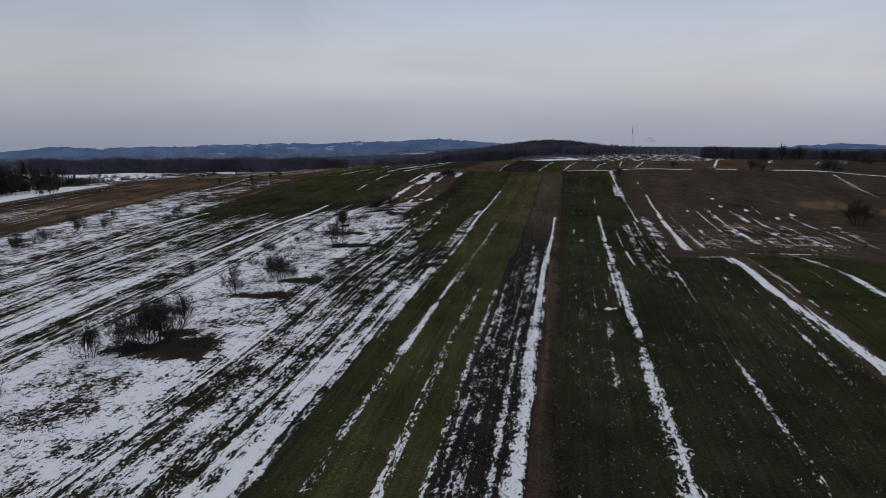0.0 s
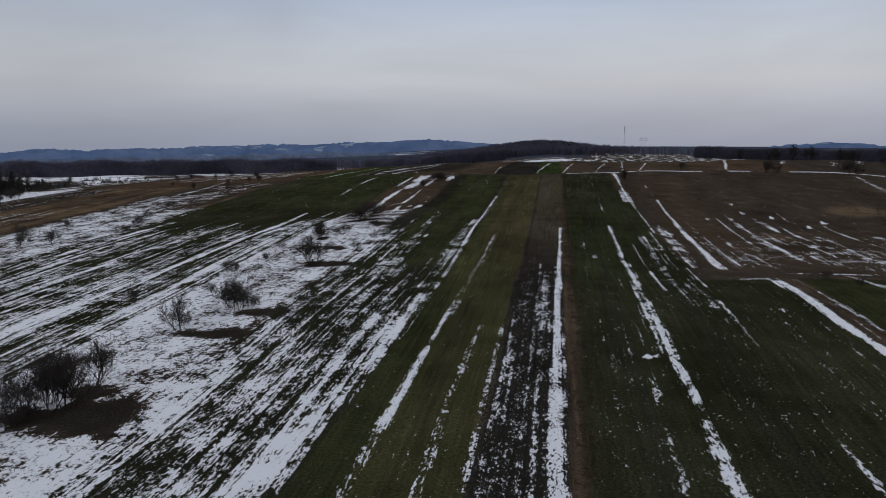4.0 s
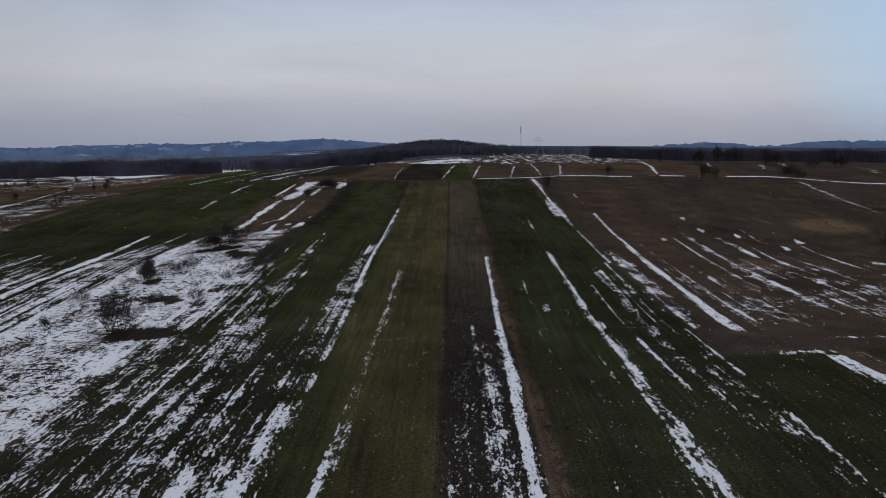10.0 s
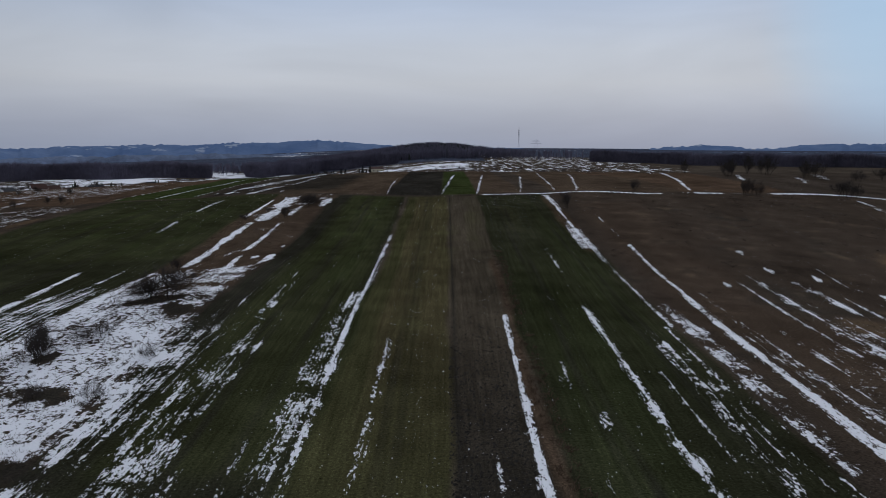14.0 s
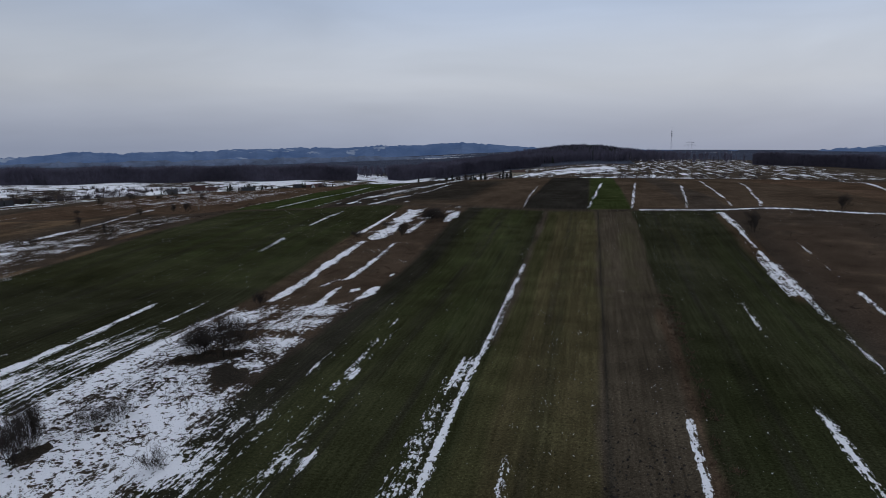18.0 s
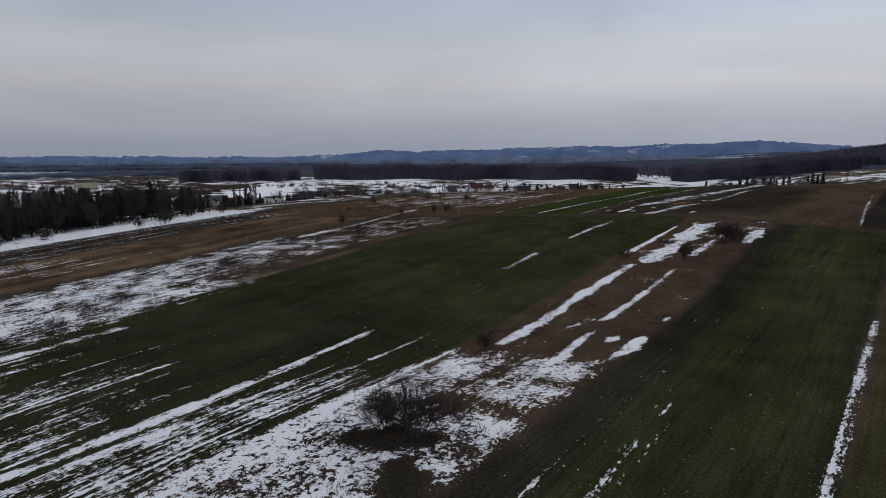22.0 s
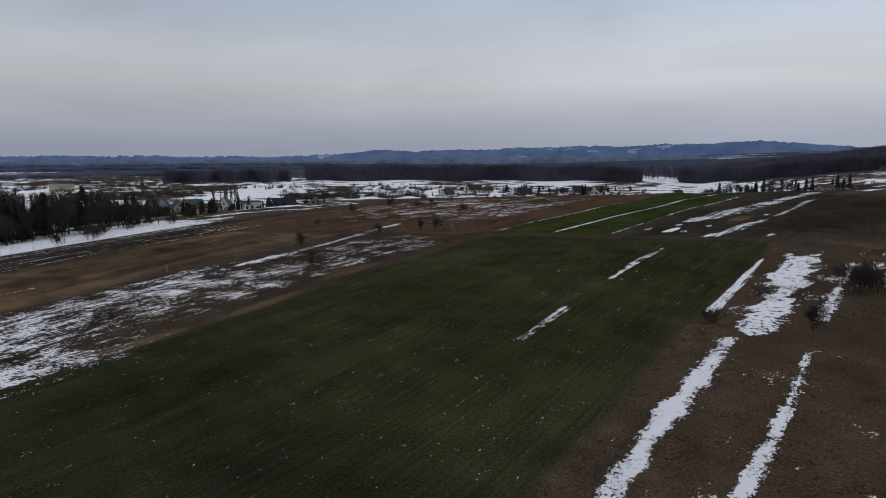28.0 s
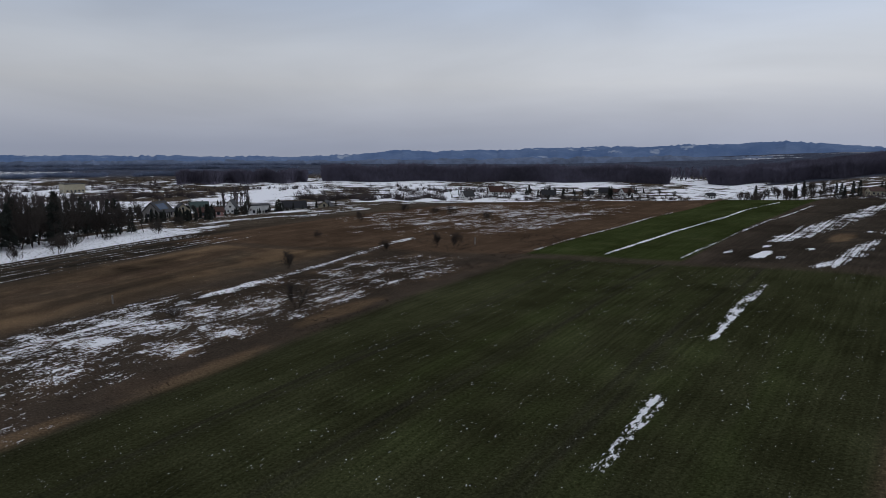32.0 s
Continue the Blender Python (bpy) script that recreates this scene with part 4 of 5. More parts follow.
for k in range(700):
    x, y = r_h.uniform(-62, 36), r_h.normal(905, 30)
    z, h = ground_z(x, y), r_h.uniform(9, 12)
    for s, w in ((.15, 2.4), (.4, 1.9), (.65, 1.3)):
        spike(hv, hf, (x, y, z + h * s), (x, y, z + min(h, h * (s + .5))), w)
tagged(new("conifer_wood", mesh_of("conifer_wood", hv, hf, [NEEDLE])), "dense dark conifers on top of the hill", "woods", kind="stuff")


# ---------------------------------------------------------------- bare shrubs and trees
def grow(r, stems, h, spread, depth, kids, lean=.35, start=.03, droop=0.0):
    """Limbs (tapered tubes) and twigs (thin spikes) of a leafless shrub or tree, about h high."""
    groups, tv, tf = [], [], []

    def tube(p, q, a, b, n=5):
        d = q - p
        s = np.cross(d, (.31, .22, .92))
        s /= np.linalg.norm(s) + 1e-9
        t = np.cross(d, s)
        t /= np.linalg.norm(t) + 1e-9
        lv, lf = groups[-1]
        base = len(lv)
        for o, w in ((p, a), (q, b)):
            for k in range(n):
                an = k / n * 6.283
                lv.append(o + (s * math.cos(an) + t * math.sin(an)) * w)
        for k in range(n):
            k2 = (k + 1) % n
            lf.append((base + k, base + k2, base + n + k2, base + n + k))

    def limb(p, d, l, w, lev):
        if lev == 0:
            spike(tv, tf, p, p + d * l, w)
            return
        pts, q, dd = [p], p, d.copy()
        for k in range(3):
            dd = dd + r.normal(0, .16, 3) + np.array((0, 0, .10 - droop))
            dd /= np.linalg.norm(dd)
            q = q + dd * l / 3
            pts.append(q)
        for k in range(3):
            if lev >= 2:
                tube(pts[k], pts[k + 1], w * (1 - .22 * k), w * (1 - .22 * (k + 1)), 5 if lev > 2 else 4)
            else:
                spike(tv, tf, pts[k], pts[k + 1] + (pts[k + 1] - pts[k]) * .2, w * (1 - .2 * k))
        for k in range(kids[lev]):
            u = r.uniform(.3, 1.0) * 3
            i = min(int(u), 2)
            o = pts[i] + (pts[i + 1] - pts[i]) * (u - i)
            side = r.normal(0, 1, 3)
            side -= dd * (side @ dd)
            side /= np.linalg.norm(side) + 1e-9
            nd = dd * r.uniform(.55, 1.0) + side * r.uniform(.5, .95)
            nd[2] += .24 - droop
            limb(o, nd / np.linalg.norm(nd), l * r.uniform(.42, .68), max(w * .48, .0021 * h), lev - 1)

    for k in range(stems):
        groups.append(([], []))
        a, rad = r.uniform(0, 6.28), r.uniform(0, spread * .22)
        d = np.array((math.cos(a) * lean * r.uniform(.3, 1.3), math.sin(a) * lean * r.uniform(.3, 1.3), 1.0))
        limb(np.array((math.cos(a) * rad, math.sin(a) * rad, -.1)), d / np.linalg.norm(d), h * r.uniform(.5, .68), start * r.uniform(.7, 1.1), depth)
    return groups, tv, tf


def shrub_kind(seed, stems, h, spread, depth, kids, lean, start, label, category="shrub", name="shrub", group="bare shrubs in the fields", droop=0.0):
    r = np.random.RandomState(seed)
    groups, tv, tf = grow(r, stems, h, spread, depth, kids, lean, start, droop)
    ob = new(name)
    tagged(ob, label, category, group)
    for lv, lf in groups:
        raw_part("trunk" if stems == 1 else "stem", lv, lf, BARK, ob)
    raw_part("crown", tv, tf, TWIG, ob)
    return ob


KINDS = [
    shrub_kind(1, 8, 1.0, 1.0, 3, (0, 10, 8, 7), .42, .011, "bare hawthorn shrub with dense dark twigs"),
    shrub_kind(2, 6, 1.0, .9, 3, (0, 10, 8, 8), .34, .012, "bare upright shrub with many stems"),
    shrub_kind(3, 12, 1.0, 1.2, 3, (0, 9, 6, 5), .65, .009, "low wide thicket of bare twigs"),
    shrub_kind(4, 1, 1.0, .3, 4, (0, 6, 6, 5, 7), .10, .024, "small bare tree with a round crown", "tree", "small_tree"),
    shrub_kind(5, 3, 1.0, .4, 3, (0, 10, 8, 9), .26, .013, "bare young tree with several trunks", "tree", "small_tree"),
]
for ob in KINDS:
    ob.location = (0, 0, 0)


placed_first = set()


def plant(kind, x, y, h, wide=1.0, label=""):
    """Sets a shrub of that kind and height on the ground."""
    src = KINDS[kind]
    turn_ = (x * 37.7 + y * 91.3) % 360
    if kind not in placed_first:
        placed_first.add(kind)
        ob = src
    else:
        ob = copy_thing(src, Matrix.Identity(4))
    ob.matrix_basis = Matrix.LocRotScale((x, y, ground_z(x, y) - .04), Euler((0, 0, radians(turn_))), (h * wide * 1.0, h * wide * 1.0, h * 1.25))
    if label:
        ob["label"] = label
    return ob


# the bush row in the fallow
for k, x, y, h, w in ((0, -29.1, -24.0, 4.2, 1.0), (1, -31.9, -27.2, 2.9, .9), (0, -30.6, -24.4, 3.0, 1.0), (1, -28.0, -23.4, 3.6, 1.1), (4, -28.4, -19.8, 3.4, 1.1), (2, -29.6, -26.0, 1.6, 1.2), (1, -29.9, -22.6, 3.2, 1.0),
                      (4, -29.1, -6.3, 3.0, 1.1), (2, -29.6, -5.2, 1.4, 1.2), (0, -26.6, -.6, 3.0, 1.1), (2, -25.4, .2, 1.5, 1.3), (1, -27.6, .6, 1.9, 1.2), (0, -26.1, 20.8, 3.5, .95), (1, -39.8, 3.2, 1.7, 1.0), (2, -36.3, 18.5, 1.2, 1.6),
                      (2, -35.1, 16.3, 1.3, 1.7), (2, -31.2, 8.2, 1.1, 1.5), (2, -33.6, 7.6, 1.0, 1.6),
                      (0, -27.0, 53.2, 3.3, 1.0), (2, -29.5, 54.2, 1.9, 1.3), (2, -31.0, 54.9, 1.4, 1.4), (1, -28.8, 53.0, 2.0, 1.1),
                      (1, -30.7, 36.7, 2.6, .9), (2, -31.5, 38.8, 1.6, 1.2), (1, -31.5, 39.4, 2.4, .8), (2, -29.6, 41.6, 1.1, 1.4), (2, -28.2, 42.3, 1.2, 1.4), (2, -34.3, 30.8, 1.1, 1.5), (2, -22.3, 37.4, 1.0, 1.3),
                      (2, -23.0, 30.2, 1.1, 1.5), (2, -30.6, 28.4, .9, 1.6), (1, -33.2, 22.5, 1.1, 1.2), (2, -27.0, 30.5, 1.0, 1.5), (1, -33.5, -36.0, 1.6, 1.0)):
    plant(k, x, y, h, w)
# the pasture to the west
for k, x, y, h, w in ((4, -82, 111.5, 2.4, 1.0), (1, -100.6, 127, 2.1, .9), (1, -89.3, 147, 2.0, .9), (1, -92.3, 147, 1.7, .9), (2, -73.2, 52, 1.2, 1.4), (2, -74.5, 57.8, 1.5, 1.5), (2, -78, 66.8, 1.6, 1.4),
                      (2, -77.2, 62.4, 1.5, 1.4), (1, -89.4, 57.6, 1.7, 1.1), (2, -97, 54, 2.0, 1.2), (0, -84.5, 30, 2.8, 1.0), (1, -82.9, 37.9, 3.0, .9), (0, -83.2, 22.5, 2.8, 1.0), (1, -79, 40.2, 2.5, 1.0),
                      (2, -83.6, 85.5, 1.7, 1.4), (2, -91.2, 105, 1.3, 1.4), (1, -96, 140, 1.6, 1.0), (4, -118, 186, 2.6, 1.0), (1, -104, 178, 2.0, 1.0), (2, -128, 194, 1.6, 1.2), (1, -142, 200, 2.2, 1.0),
                      (2, -122, 152, 1.2, 1.2), (4, -134, 176, 2.4, 1.0)):
    plant(k, x, y, h, w)
# brown grass strip
for k, x, y, h, w in ((0, -26.2, 116.4, 2.4, 1.1), (0, -25.1, 118.4, 2.2, 1.1), (2, -24.2, 117, 1.7, 1.3), (2, -34.2, 104.8, 1.0, 1.8), (1, -27.7, 105.8, 1.8, 1.0), (2, -32.6, 113.9, .8, 1.8), (1, -32.7, 69.9, 1.5, .9),
                      (2, -27.2, 121.5, 1.3, 1.3)):
    plant(k, x, y, h, w)
# the heath to the east and the field edges behind
for k, x, y, h, w in ((0, 56.4, 49.3, 4.2, 1.15), (1, 20.9, 104, 2.6, .9), (0, 54, 111, 3.0, 1.0), (2, 56.5, 112, 2.2, 1.2), (0, 72.6, 112, 3.0, 1.1), (2, 75, 113, 2.0, 1.3), (4, 66, 150, 4.0, 1.0), (0, 69, 154, 3.6, 1.1),
                      (4, 74, 158, 4.5, 1.0), (0, 80, 160, 4.2, 1.1), (4, 84, 150, 4.0, 1.0), (0, 90, 156, 3.6, 1.2), (4, 62, 165, 3.4, 1.0), (1, 36, 118.5, 2.0, 1.0), (2, 96, 148, 2.4, 1.4), (0, 104, 150, 3.4, 1.2),
                      (2, 33.0, 13.4, .8, 1.4), (2, 34.6, 9.0, .8, 1.3)):
    plant(k, x, y, h, w)
# on the snow bank beyond the track
for k, x, y, h, w in ((1, -158, 118, 2.6, 1.0), (0, -160, 126, 3.2, 1.1), (1, -163, 128.5, 2.8, 1.0), (0, -166, 131, 3.0, 1.1), (1, -168, 150, 3.0, 1.0), (2, -172, 152, 2.0, 1.3), (0, -166, 100, 3.0, 1.1), (1, -160, 88, 2.4, 1.0),
                      (2, -170, 140, 1.6, 1.3), (0, -176, 160, 2.8, 1.0), (4, -190, 190, 4.0, 1.0)):
    plant(k, x, y, h, w)


# taller trees of the grove in the valley
def pine_kind(seed, h):
    r = np.random.RandomState(seed)
    ob = new("pine_tree")
    tagged(ob, "dark conifer with a dense ragged crown", "tree", "grove in the valley")
    tv, tf, cv_, cf_ = [], [], [], []
    spike(tv, tf, (0, 0, -.5), (0, 0, h), .22)
    raw_part("trunk", tv, tf, BARK, ob)
    for k in range(300):
        u = .10 + .9 * r.rand()
        a, l = r.uniform(0, 6.28), h * .22 * (1.04 - u) ** .6 * r.uniform(.35, 1.1) + .1
        p = np.array((math.cos(a) * l * .35, math.sin(a) * l * .35, h * u))
        q = np.array((math.cos(a) * l, math.sin(a) * l, h * u - .12 * l))
        for j in range(3):
            spike(cv_, cf_, p, q + r.normal(0, .3, 3), .2)
    raw_part("crown", cv_, cf_, NEEDLE, ob)
    return ob


GROVE = [pine_kind(31, 13), pine_kind(32, 11),
         shrub_kind(33, 1, 13, .3, 3, (0, 8, 9, 16), .05, .22, "tall bare birch with a narrow crown", "tree", "bare_tree", "grove in the valley"),
         shrub_kind(34, 1, 12, .3, 3, (0, 9, 9, 15), .12, .24, "tall bare alder with a dense crown", "tree", "bare_tree", "grove in the valley"),
         shrub_kind(35, 2, 9, .8, 3, (0, 9, 9, 12), .2, .18, "spreading bare tree with two trunks", "tree", "bare_tree", "grove in the valley")]
used = set()


def stand(kind, x, y, s=1.0):
    src = GROVE[kind]
    ob = src if kind not in used else copy_thing(src, Matrix.Identity(4))
    used.add(kind)
    ob.matrix_basis = Matrix.LocRotScale((x, y, ground_z(x, y) - .2), Euler((0, 0, x * 3.7 + y * 1.3)), (s, s, s))
    return ob


r_g = np.random.RandomState(41)
for k in range(320):
    x, y = -176 - 40 * r_g.rand() ** 1.2, 152 - 92 * r_g.rand()
    kind = (0, 2, 3, 2, 1, 3, 2, 0, 3)[k % 9]
    stand(kind, x, y, (.66 if kind > 1 else .74) * (.8 if y > 138 else 1.0) * r_g.uniform(.75, 1.15))
for k in range(44):
    x, y = spot(*((r_g.uniform(56.5, 53.8), r_g.uniform(198, 220)) if k % 3 else (r_g.uniform(59, 57.2), r_g.uniform(222, 240))))
    stand((1, 0)[k % 2], x, y, r_g.uniform(.22, .34))
for k in range(60):
    x, y = spot(r_g.uniform(62, 45), r_g.uniform(322, 350))
    stand((1, 0, 4)[k % 3], x, y, r_g.uniform(.22, .45))
for k in range(110):
    x, y = spot(r_g.uniform(59.5, 44.5), r_g.uniform(272, 336))
    stand((1, 0, 1, 0, 4)[k % 5], x, y, r_g.uniform(.16, .30))
for k in range(46):
    x, y = spot(r_g.uniform(36, 20), r_g.uniform(470, 560))
    stand((4, 3, 1, 0)[k % 4], x, y, r_g.uniform(.25, .5))
for k in range(20):
    x, y = spot(r_g.uniform(30, 17), r_g.uniform(500, 560))
    stand((4, 3, 1)[k % 3], x, y, r_g.uniform(.4, .75))
for k in range(36):
    x, y = spot(r_g.uniform(14, 7.6), r_g.uniform(440, 500))
    stand((4, 3, 1, 4, 3)[k % 5], x, y, r_g.uniform(.55, .9))
for k in range(9):
    x, y = spot((7.3, 6.8, 6.3, 4.6, 4.3, 3.9, 7.0, 3.5, 5.9)[k], r_g.uniform(424, 446))
    stand(k % 2, x, y, r_g.uniform(.55, .75))


# ---------------------------------------------------------------- houses, mast, pylon
PLASTER = plain("white_plaster", (.68, .68, .67), .9, .12, .8)
CREAM = plain("cream_plaster", (.42, .38, .28), .9, .12, .8)
PINK = plain("pink_plaster", (.30, .17, .15), .9, .12, .8)
GREY_WALL = plain("grey_plaster", (.20, .19, .18), .9, .15, .8)
SLATE = plain("dark_roof_tiles", (.018, .019, .024), .6, .2, 1.2)
TILE = plain("red_brown_roof_tiles", (.055, .026, .020), .7, .2, 1.2)
PANE = plain("dark_window_glass", (.02, .024, .03), .12, .1, .5)
FRAME = plain("white_window_frame", (.6, .6, .6), .5, .05, 1.0)
SOLAR = plain("solar_panels", (.05, .08, .14), .15, .1, .5)
STEEL = plain("galvanised_steel", (.22, .23, .26), .55, .1, .3, .3)
POST = plain("weathered_wood", (.22, .20, .18), .95, .3, 2.0)


def house(x, y, turn_, w, d, eaves, ridge_h, wall, roof, label, solar=False, flat=False, windows=3, gable_light=True, size=.92):
    """A house w long (along its ridge) and d deep."""
    ob = new("house")
    tagged(ob, label, "house", "houses in the valley")
    body = bmesh.new()
    if flat:
        body = brick_bm(-w / 2, w / 2, -d / 2, d / 2, -1, eaves, .05)
    else:
        vs = [body.verts.new(q) for q in ((-w / 2, -d / 2, -1), (w / 2, -d / 2, -1), (w / 2, d / 2, -1), (-w / 2, d / 2, -1), (-w / 2, -d / 2, eaves), (w / 2, -d / 2, eaves), (w / 2, d / 2, eaves),
                                          (-w / 2, d / 2, eaves), (-w / 2, 0, ridge_h - .15), (w / 2, 0, ridge_h - .15))]
        for f in ((0, 1, 5, 4), (2, 3, 7, 6), (1, 2, 6, 9, 5), (3, 0, 4, 8, 7), (4, 5, 9, 8), (6, 7, 8, 9), (3, 2, 1, 0)):
            body.faces.new([vs[i] for i in f])
    part("wall", body, wall, ob)
    if flat:
        rf = part("roof", brick_bm(-w / 2 - .3, w / 2 + .3, -d / 2 - .3, d / 2 + .3, eaves, eaves + .35, .03), roof, ob)
    else:
        o, th = .6, .22
        sl = (ridge_h - eaves) / (d / 2)
        rb = bmesh.new()
        prof = [(-d / 2 - o, eaves - o * sl), (0, ridge_h), (d / 2 + o, eaves - o * sl), (d / 2 + o, eaves - o * sl + th), (0, ridge_h + th), (-d / 2 - o, eaves - o * sl + th)]
        ends = [[rb.verts.new((sx * (w / 2 + o), py, pz)) for py, pz in prof] for sx in (-1, 1)]
        for k in range(6):
            k2 = (k + 1) % 6
            rb.faces.new((ends[0][k], ends[0][k2], ends[1][k2], ends[1][k]))
        rb.faces.new(ends[0][::-1])
        rb.faces.new(ends[1])
        bmesh.ops.recalc_face_normals(rb, faces=rb.faces[:])
        rf = part("roof", rb, roof, ob)
        part("chimney", brick_bm(w * .18, w * .18 + .6, .3, 1.0, ridge_h - 1.0, ridge_h + 1.0, .03), GREY_WALL, rf)
        if solar:
            pb = bmesh.new()
            for i in range(4):
                u0, u1 = -w * .35 + i * 1.9, -w * .35 + i * 1.9 + 1.7
                q = [(u0, -d / 2 * .8), (u1, -d / 2 * .8), (u1, -d / 2 * .25), (u0, -d / 2 * .25)]
                pb.faces.new([pb.verts.new((a, b, ridge_h + sl * b + th + .12)) for a, b in q])
            part("solar_panels", pb, SOLAR, rf, "blue solar panels on the roof slope")

    def opening(cx, cy, cz, ww, hh, axis_, name="window"):
        t = .06
        if axis_ == "y":
            fr = brick_bm(cx - ww / 2 - .08, cx + ww / 2 + .08, cy - t, cy + t, cz - hh / 2 - .08, cz + hh / 2 + .08)
            pn = brick_bm(cx - ww / 2, cx + ww / 2, cy - t - .02, cy + t + .02, cz - hh / 2, cz + hh / 2)
        else:
            fr = brick_bm(cx - t, cx + t, cy - ww / 2 - .08, cy + ww / 2 + .08, cz - hh / 2 - .08, cz + hh / 2 + .08)
            pn = brick_bm(cx - t - .02, cx + t + .02, cy - ww / 2, cy + ww / 2, cz - hh / 2, cz + hh / 2)
        wd = part(name, fr, FRAME, ob)
        part("pane", pn, PANE, wd)

    for side in (-1, 1):
        for k in range(windows):
            cx = (k - (windows - 1) / 2) * w / (windows + .3)
            if side == -1 and k == windows // 2:
                opening(cx, side * d / 2, 1.05, 1.1, 2.1, "y", "door")
            else:
                opening(cx, side * d / 2, 1.6, 1.3, 1.4, "y")
        opening(side * w / 2, -d * .18, 1.6, 1.2, 1.4, "x")
        opening(side * w / 2, d * .18, 1.6, 1.2, 1.4, "x")
        if not flat and ridge_h - eaves > 2.4:
            opening(side * w / 2, 0, eaves + .9, 1.3, 1.3, "x")
    ob.matrix_basis = pose(x, y, ground_z(x, y), 0, 0, turn_) @ Matrix.Scale(size, 4)
    return ob


def at(h, d):
    return spot(h, d)


house(*at(58.0, 292), 58.2 + 60, 12, 9, 3.0, 7.6, GREY_WALL, SLATE, "grey house with a steep dark roof and solar panels", solar=True, size=.8)
house(*at(56.4, 312), 56.4 + 100, 9, 8, 3.2, 6.8, CREAM, SLATE, "cream house with a dark roof and a skylight", size=.7)
house(*at(52.8, 320), 52.8 + 75, 8, 8, 4.0, 9.6, PLASTER, SLATE, "white house with a steep dark gable roof", size=.6)
house(*at(50.8, 302), 50.8 + 12, 10, 8, 4.6, 5.0, PLASTER, SLATE, "white house with a flat roof", flat=True, size=.8)
house(*at(48.1, 312), 48.1 + 10, 14, 8, 3.2, 6.8, PLASTER, SLATE, "long white house with dormers under a dark roof", size=.7)
house(*at(45.6, 306), 45.6 + 75, 8, 8, 2.8, 6.2, CREAM, SLATE, "small cream house with a dark gable roof", size=.7)
house(*at(54.3, 262), 54.3 + 10, 9, 5, 2.4, 3.6, PINK, TILE, "low pink outbuilding behind garden conifers")
house(*at(55.2, 342), 55.2 + 10, 11, 8, 3.0, 6.6, PLASTER, plain("grey_green_roof", (.05, .075, .07), .7, .15, 1.0), "white house with a green grey roof among trees", size=.7)
house(*at(34.3, 480), 34.3 + 40, 13, 9, 3.0, 8.0, PLASTER, SLATE, "white house with a steep dark roof", size=.67)
house(*at(32.0, 528), 32.0 + 15, 16, 11, 3.2, 8.8, PLASTER, TILE, "large white house with a red brown tiled roof", size=.66)
house(*at(30.9, 530), 30.9 + 20, 12, 8, 2.6, 6.0, PLASTER, TILE, "white outbuilding with a tiled roof", size=.66)
house(*at(27.8, 505), 27.8 + 15, 15, 10, 2.6, 7.4, GREY_WALL, SLATE, "dark low house with a broad black roof", size=.66)
house(*at(24.6, 520), 24.6 + 15, 10, 8, 2.6, 6.0, PLASTER, SLATE, "small white house with a black roof", size=.62)
house(*at(23.4, 540), 23.4 + 10, 11, 9, 3.0, 7.4, GREY_WALL, SLATE, "house under a dark roof beside bare trees", size=.67)
house(*at(22.4, 545), 22.4 + 15, 11, 9, 2.8, 6.4, GREY_WALL, TILE, "grey farm building behind the crest", size=.62)
house(*at(21.7, 530), 21.7 + 40, 13, 10, 3.8, 8.6, PLASTER, TILE, "tall white house with a red brown roof", size=.67)
house(*at(5.0, 428), 5.0 + 30, 10, 8, 3.4, 5.6, CREAM, TILE, "small cream house beside dark conifers", size=.7)
house(*at(15.5, 520), 15.5 + 20, 8, 7, 3.0, 5.6, PLASTER, SLATE, "small white house among bare trees", size=.7)
house(*at(3.4, 520), 3.4 + 20, 16, 9, 4.0, 6.2, CREAM, TILE, "long cream house behind the snowy field", size=.7)
house(*at(64.0, 610), 64.0 + 20, 16, 12, 7.0, 8.0, CREAM, SLATE, "large cream block with a flat roof", flat=True, windows=5)

# radio mast: three legs, rings and braces
mast = tagged(new("radio_mast"), "tall slender steel lattice radio mast", "mast")
mx, my = 102.0, 960.0
for k in range(3):
    a0 = k * 2.094
    bm = bmesh.new()
    q = [(math.cos(a0), math.sin(a0)), (math.cos(a0 + 2.094), math.sin(a0 + 2.094))]
    b0, b1 = 1.6, .45
    lv, lf = [], []
    for z0, z1 in zip(range(0, 38, 2), range(2, 40, 2)):
        r0, r1 = b0 + (b1 - b0) * z0 / 38, b0 + (b1 - b0) * z1 / 38
        for p, r_, s in (((q[0][0] * r0, q[0][1] * r0, z0), (q[0][0] * r1, q[0][1] * r1, z1), .13), ((q[0][0] * r0, q[0][1] * r0, z0), (q[1][0] * r1, q[1][1] * r1, z1), .07)):
            spike(lv, lf, p, r_, s)
    bm.free()
    raw_part("leg", lv, lf, STEEL, mast)
for z in (30, 33, 36):
    part("antenna", brick_bm(-.7, .7, -.35, .35, z, z + 1.2, .1), STEEL, mast)
part("tip", brick_bm(-.1, .1, -.1, .1, 38, 42), STEEL, mast)
mast.location = (mx, my, ground_z(mx, my))


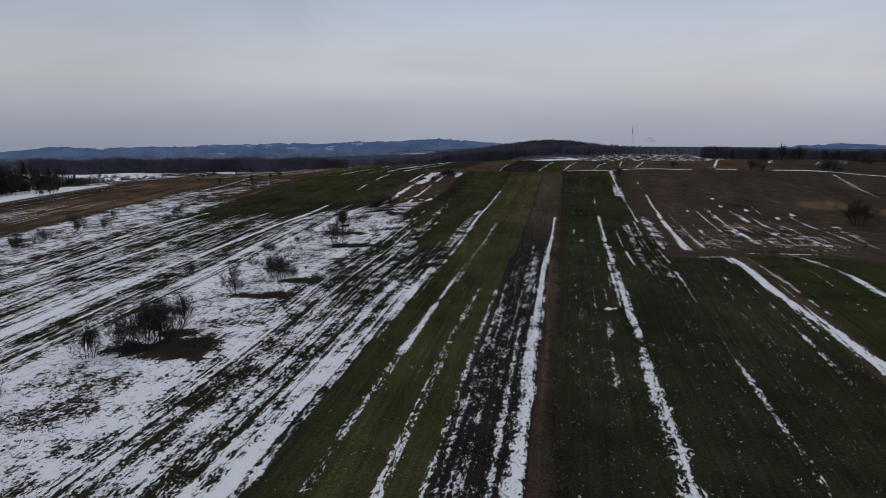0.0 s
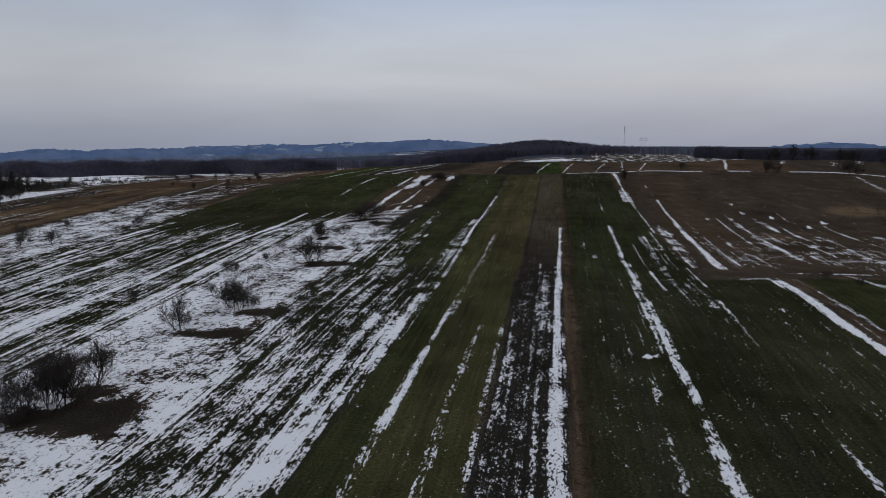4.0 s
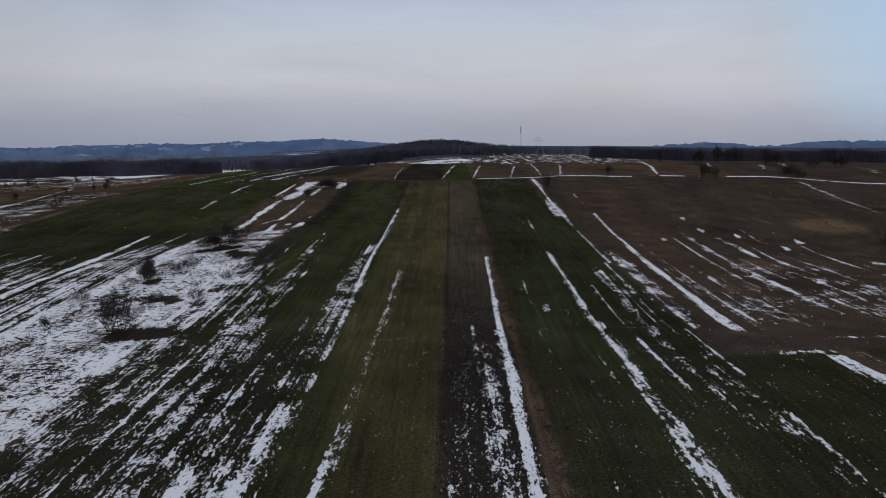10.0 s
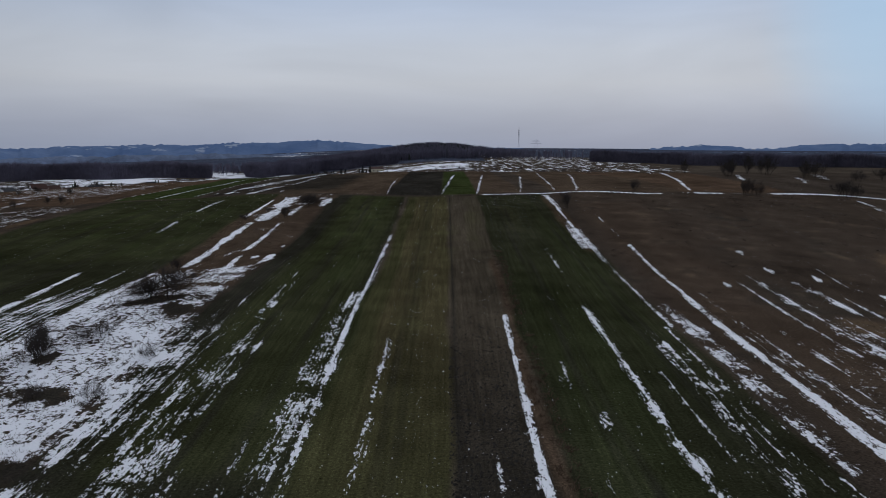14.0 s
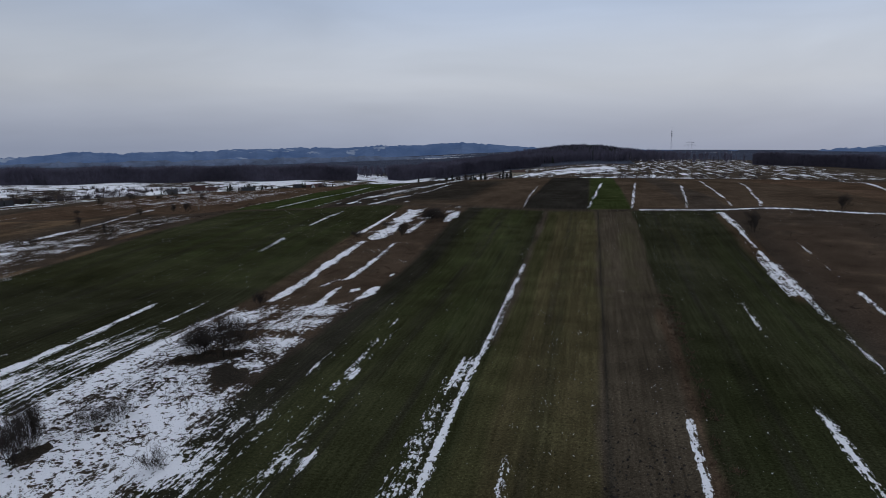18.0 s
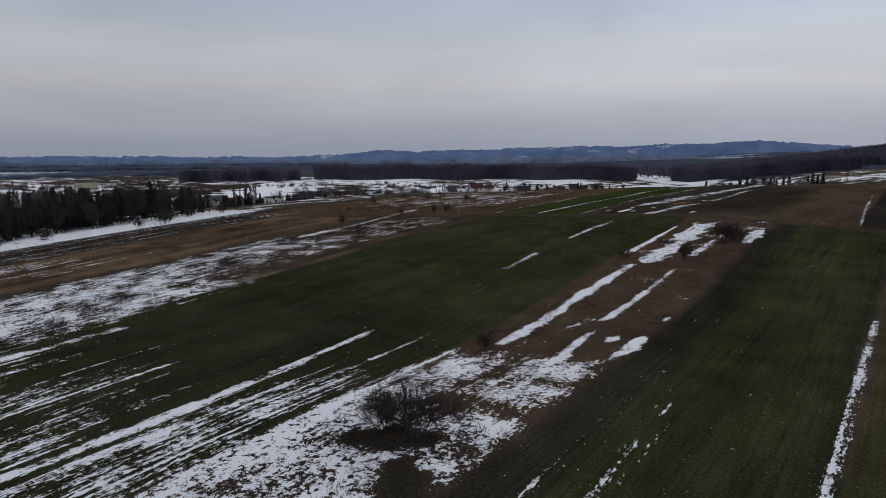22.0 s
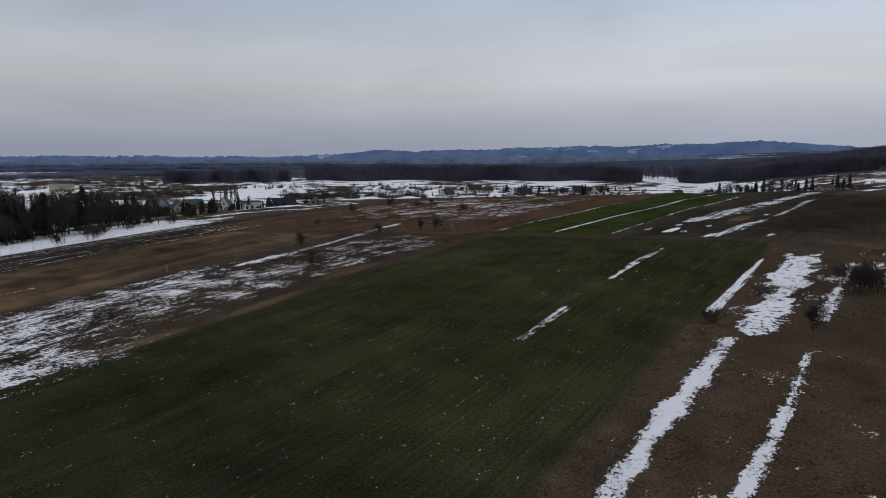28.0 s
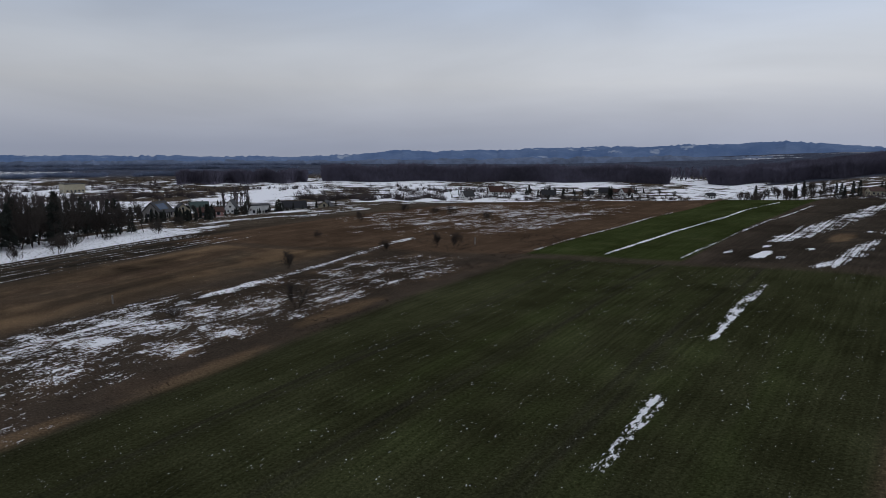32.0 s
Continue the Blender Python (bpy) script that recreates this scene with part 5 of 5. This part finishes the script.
def pylon(x, y, s, turn_):
    ob = tagged(new("power_pylon"), "steel lattice power pylon with wide crossarms", "pylon", "power line")
    for sx in (-1, 1):
        lv, lf = [], []
        for z in range(0, 22, 2):
            w0, w1 = 3.0 - .1 * z, 3.0 - .1 * (z + 2)
            spike(lv, lf, (sx * (w0 + .8), -.8, z), (sx * (w1 + .8), -.8, z + 2.2), .15)
            spike(lv, lf, (sx * (w0 + .8), .8, z), (sx * (w1 + .8), -.8, z + 2.2), .1)
        raw_part("leg", lv, lf, STEEL, ob)
    for z, w in ((20, 9.0), (24, 6.0)):
        lv, lf = [], []
        for a, b in (((-w, 0, z), (w, 0, z + .4)), ((w, 0, z), (-w, 0, z + .4)), ((-w, 0, z), (0, 0, z + 2)), ((w, 0, z), (0, 0, z + 2))):
            spike(lv, lf, a, b, .17)
        raw_part("crossarm", lv, lf, STEEL, ob)
    lv, lf = [], []
    spike(lv, lf, (-2, 0, 19), (0, 0, 29), .17)
    spike(lv, lf, (2, 0, 19), (0, 0, 29), .17)
    raw_part("peak", lv, lf, STEEL, ob)
    ob.matrix_basis = pose(x, y, ground_z(x, y), 0, 0, turn_) @ Matrix.Scale(s, 4)


pylon(152, 1160, 1.0, 5)

# a field post and a pole
for x, y, h in ((-104.5, 106, .9), (75.5, 48, 2.0), (-88.0, 150, 1.0)):
    pst = tagged(new("field_post"), "grey weathered wooden post in the grass", "post", "field posts")
    part("shaft", brick_bm(-.07, .07, -.07, .07, -.2, h, .02), POST, pst)
    part("cap", brick_bm(-.09, .09, -.09, .09, h - .06, h + .03, .02), POST, pst)
    pst.location = (x, y, ground_z(x, y))


# ---------------------------------------------------------------- weeds and tufts
def scatter(name, n, area, h, blades, mat, label, seed, wide=.02, lean=.5, keep=None):
    r = np.random.RandomState(seed)
    verts, faces = [], []
    for k in range(n):
        x, y = r.uniform(area[0], area[1]), r.uniform(area[2], area[3])
        if keep is not None and not keep(x, y, r):
            continue
        z = ground_z(x, y)
        hh = h * r.uniform(.5, 1.3)
        for j in range(blades):
            a, b = x + r.normal(0, .14 + wide), y + r.normal(0, .14 + wide)
            spike(verts, faces, (a, b, z - .03), (a + r.normal(0, lean * hh), b + r.normal(0, lean * hh), z + hh * r.uniform(.5, 1)), wide)
    return tagged(new(name, mesh_of(name, verts, faces, [mat])), label, "grass", kind="stuff")


def clumped(x, y, r):
    return noise.noise(Vector((x * .16, y * .16, 2))) + .35 * noise.noise(Vector((x * .5, y * .5, 7))) > r.uniform(-.15, .45)


scatter("dead_weeds", 2600, (-36, -22, -50, 62), .42, 6, WEED, "dead brown weeds standing through the snow", 51, .018, .35, clumped)
scatter("grass_tufts", 3600, (-35.3, -22, 60, 136), .16, 8, TUFT, "matted dry brown grass tufts", 52, .022, .9, clumped)
scatter("grass_tufts", 3000, (-103, -74, 30, 160), .24, 7, WEED, "dry tussocks on the rough pasture", 53, .028, .7, clumped)
scatter("grass_tufts", 2200, (21, 75, 16, 112), .25, 7, WEED, "dark tussocks on the brown heath", 54, .028, .9, clumped)
scatter("grass_tufts", 500, (6.0, 7.4, -50, 75), .25, 7, TUFT, "dry grass along the verge between fields", 55, .03, .7)


# clods on the ploughed strip
def clods(n, area, size, mat, label, seed):
    r = np.random.RandomState(seed)
    verts, faces = [], []
    for k in range(n):
        x, y, s = r.uniform(area[0], area[1]), r.uniform(area[2], area[3]), size * r.uniform(.5, 1.4)
        if r.rand() < ((y - area[2]) / (area[3] - area[2])) ** 1.5:
            continue
        z = ground_z(x, y) - s * .2
        b = len(verts)
        for dx, dy, dz in ((1, 0, 0), (-.4, .9, 0), (-.5, -.8, 0), (0, 0, .9)):
            verts.append((x + dx * s * r.uniform(.7, 1.3), y + dy * s * r.uniform(.8, 1.8), z + dz * s * r.uniform(.6, 1.2)))
        faces += [(b, b + 1, b + 3), (b + 1, b + 2, b + 3), (b + 2, b, b + 3)]
    return tagged(new("clods", mesh_of("clods", verts, faces, [mat])), label, "earth", kind="stuff")


SOIL = plain("ploughed_soil", (.027, .0235, .0195), .95, .4, 2.0)
clods(17000, (.5, 5.6, -48, 50), .11, SOIL, "dark frozen clods on the ploughed strip", 61)
clods(11000, (-5.2, .4, -48, 90), .07, plain("stubble", (.050, .047, .021), .95, .4, 2.0), "short pale stubble on the olive strip", 62)
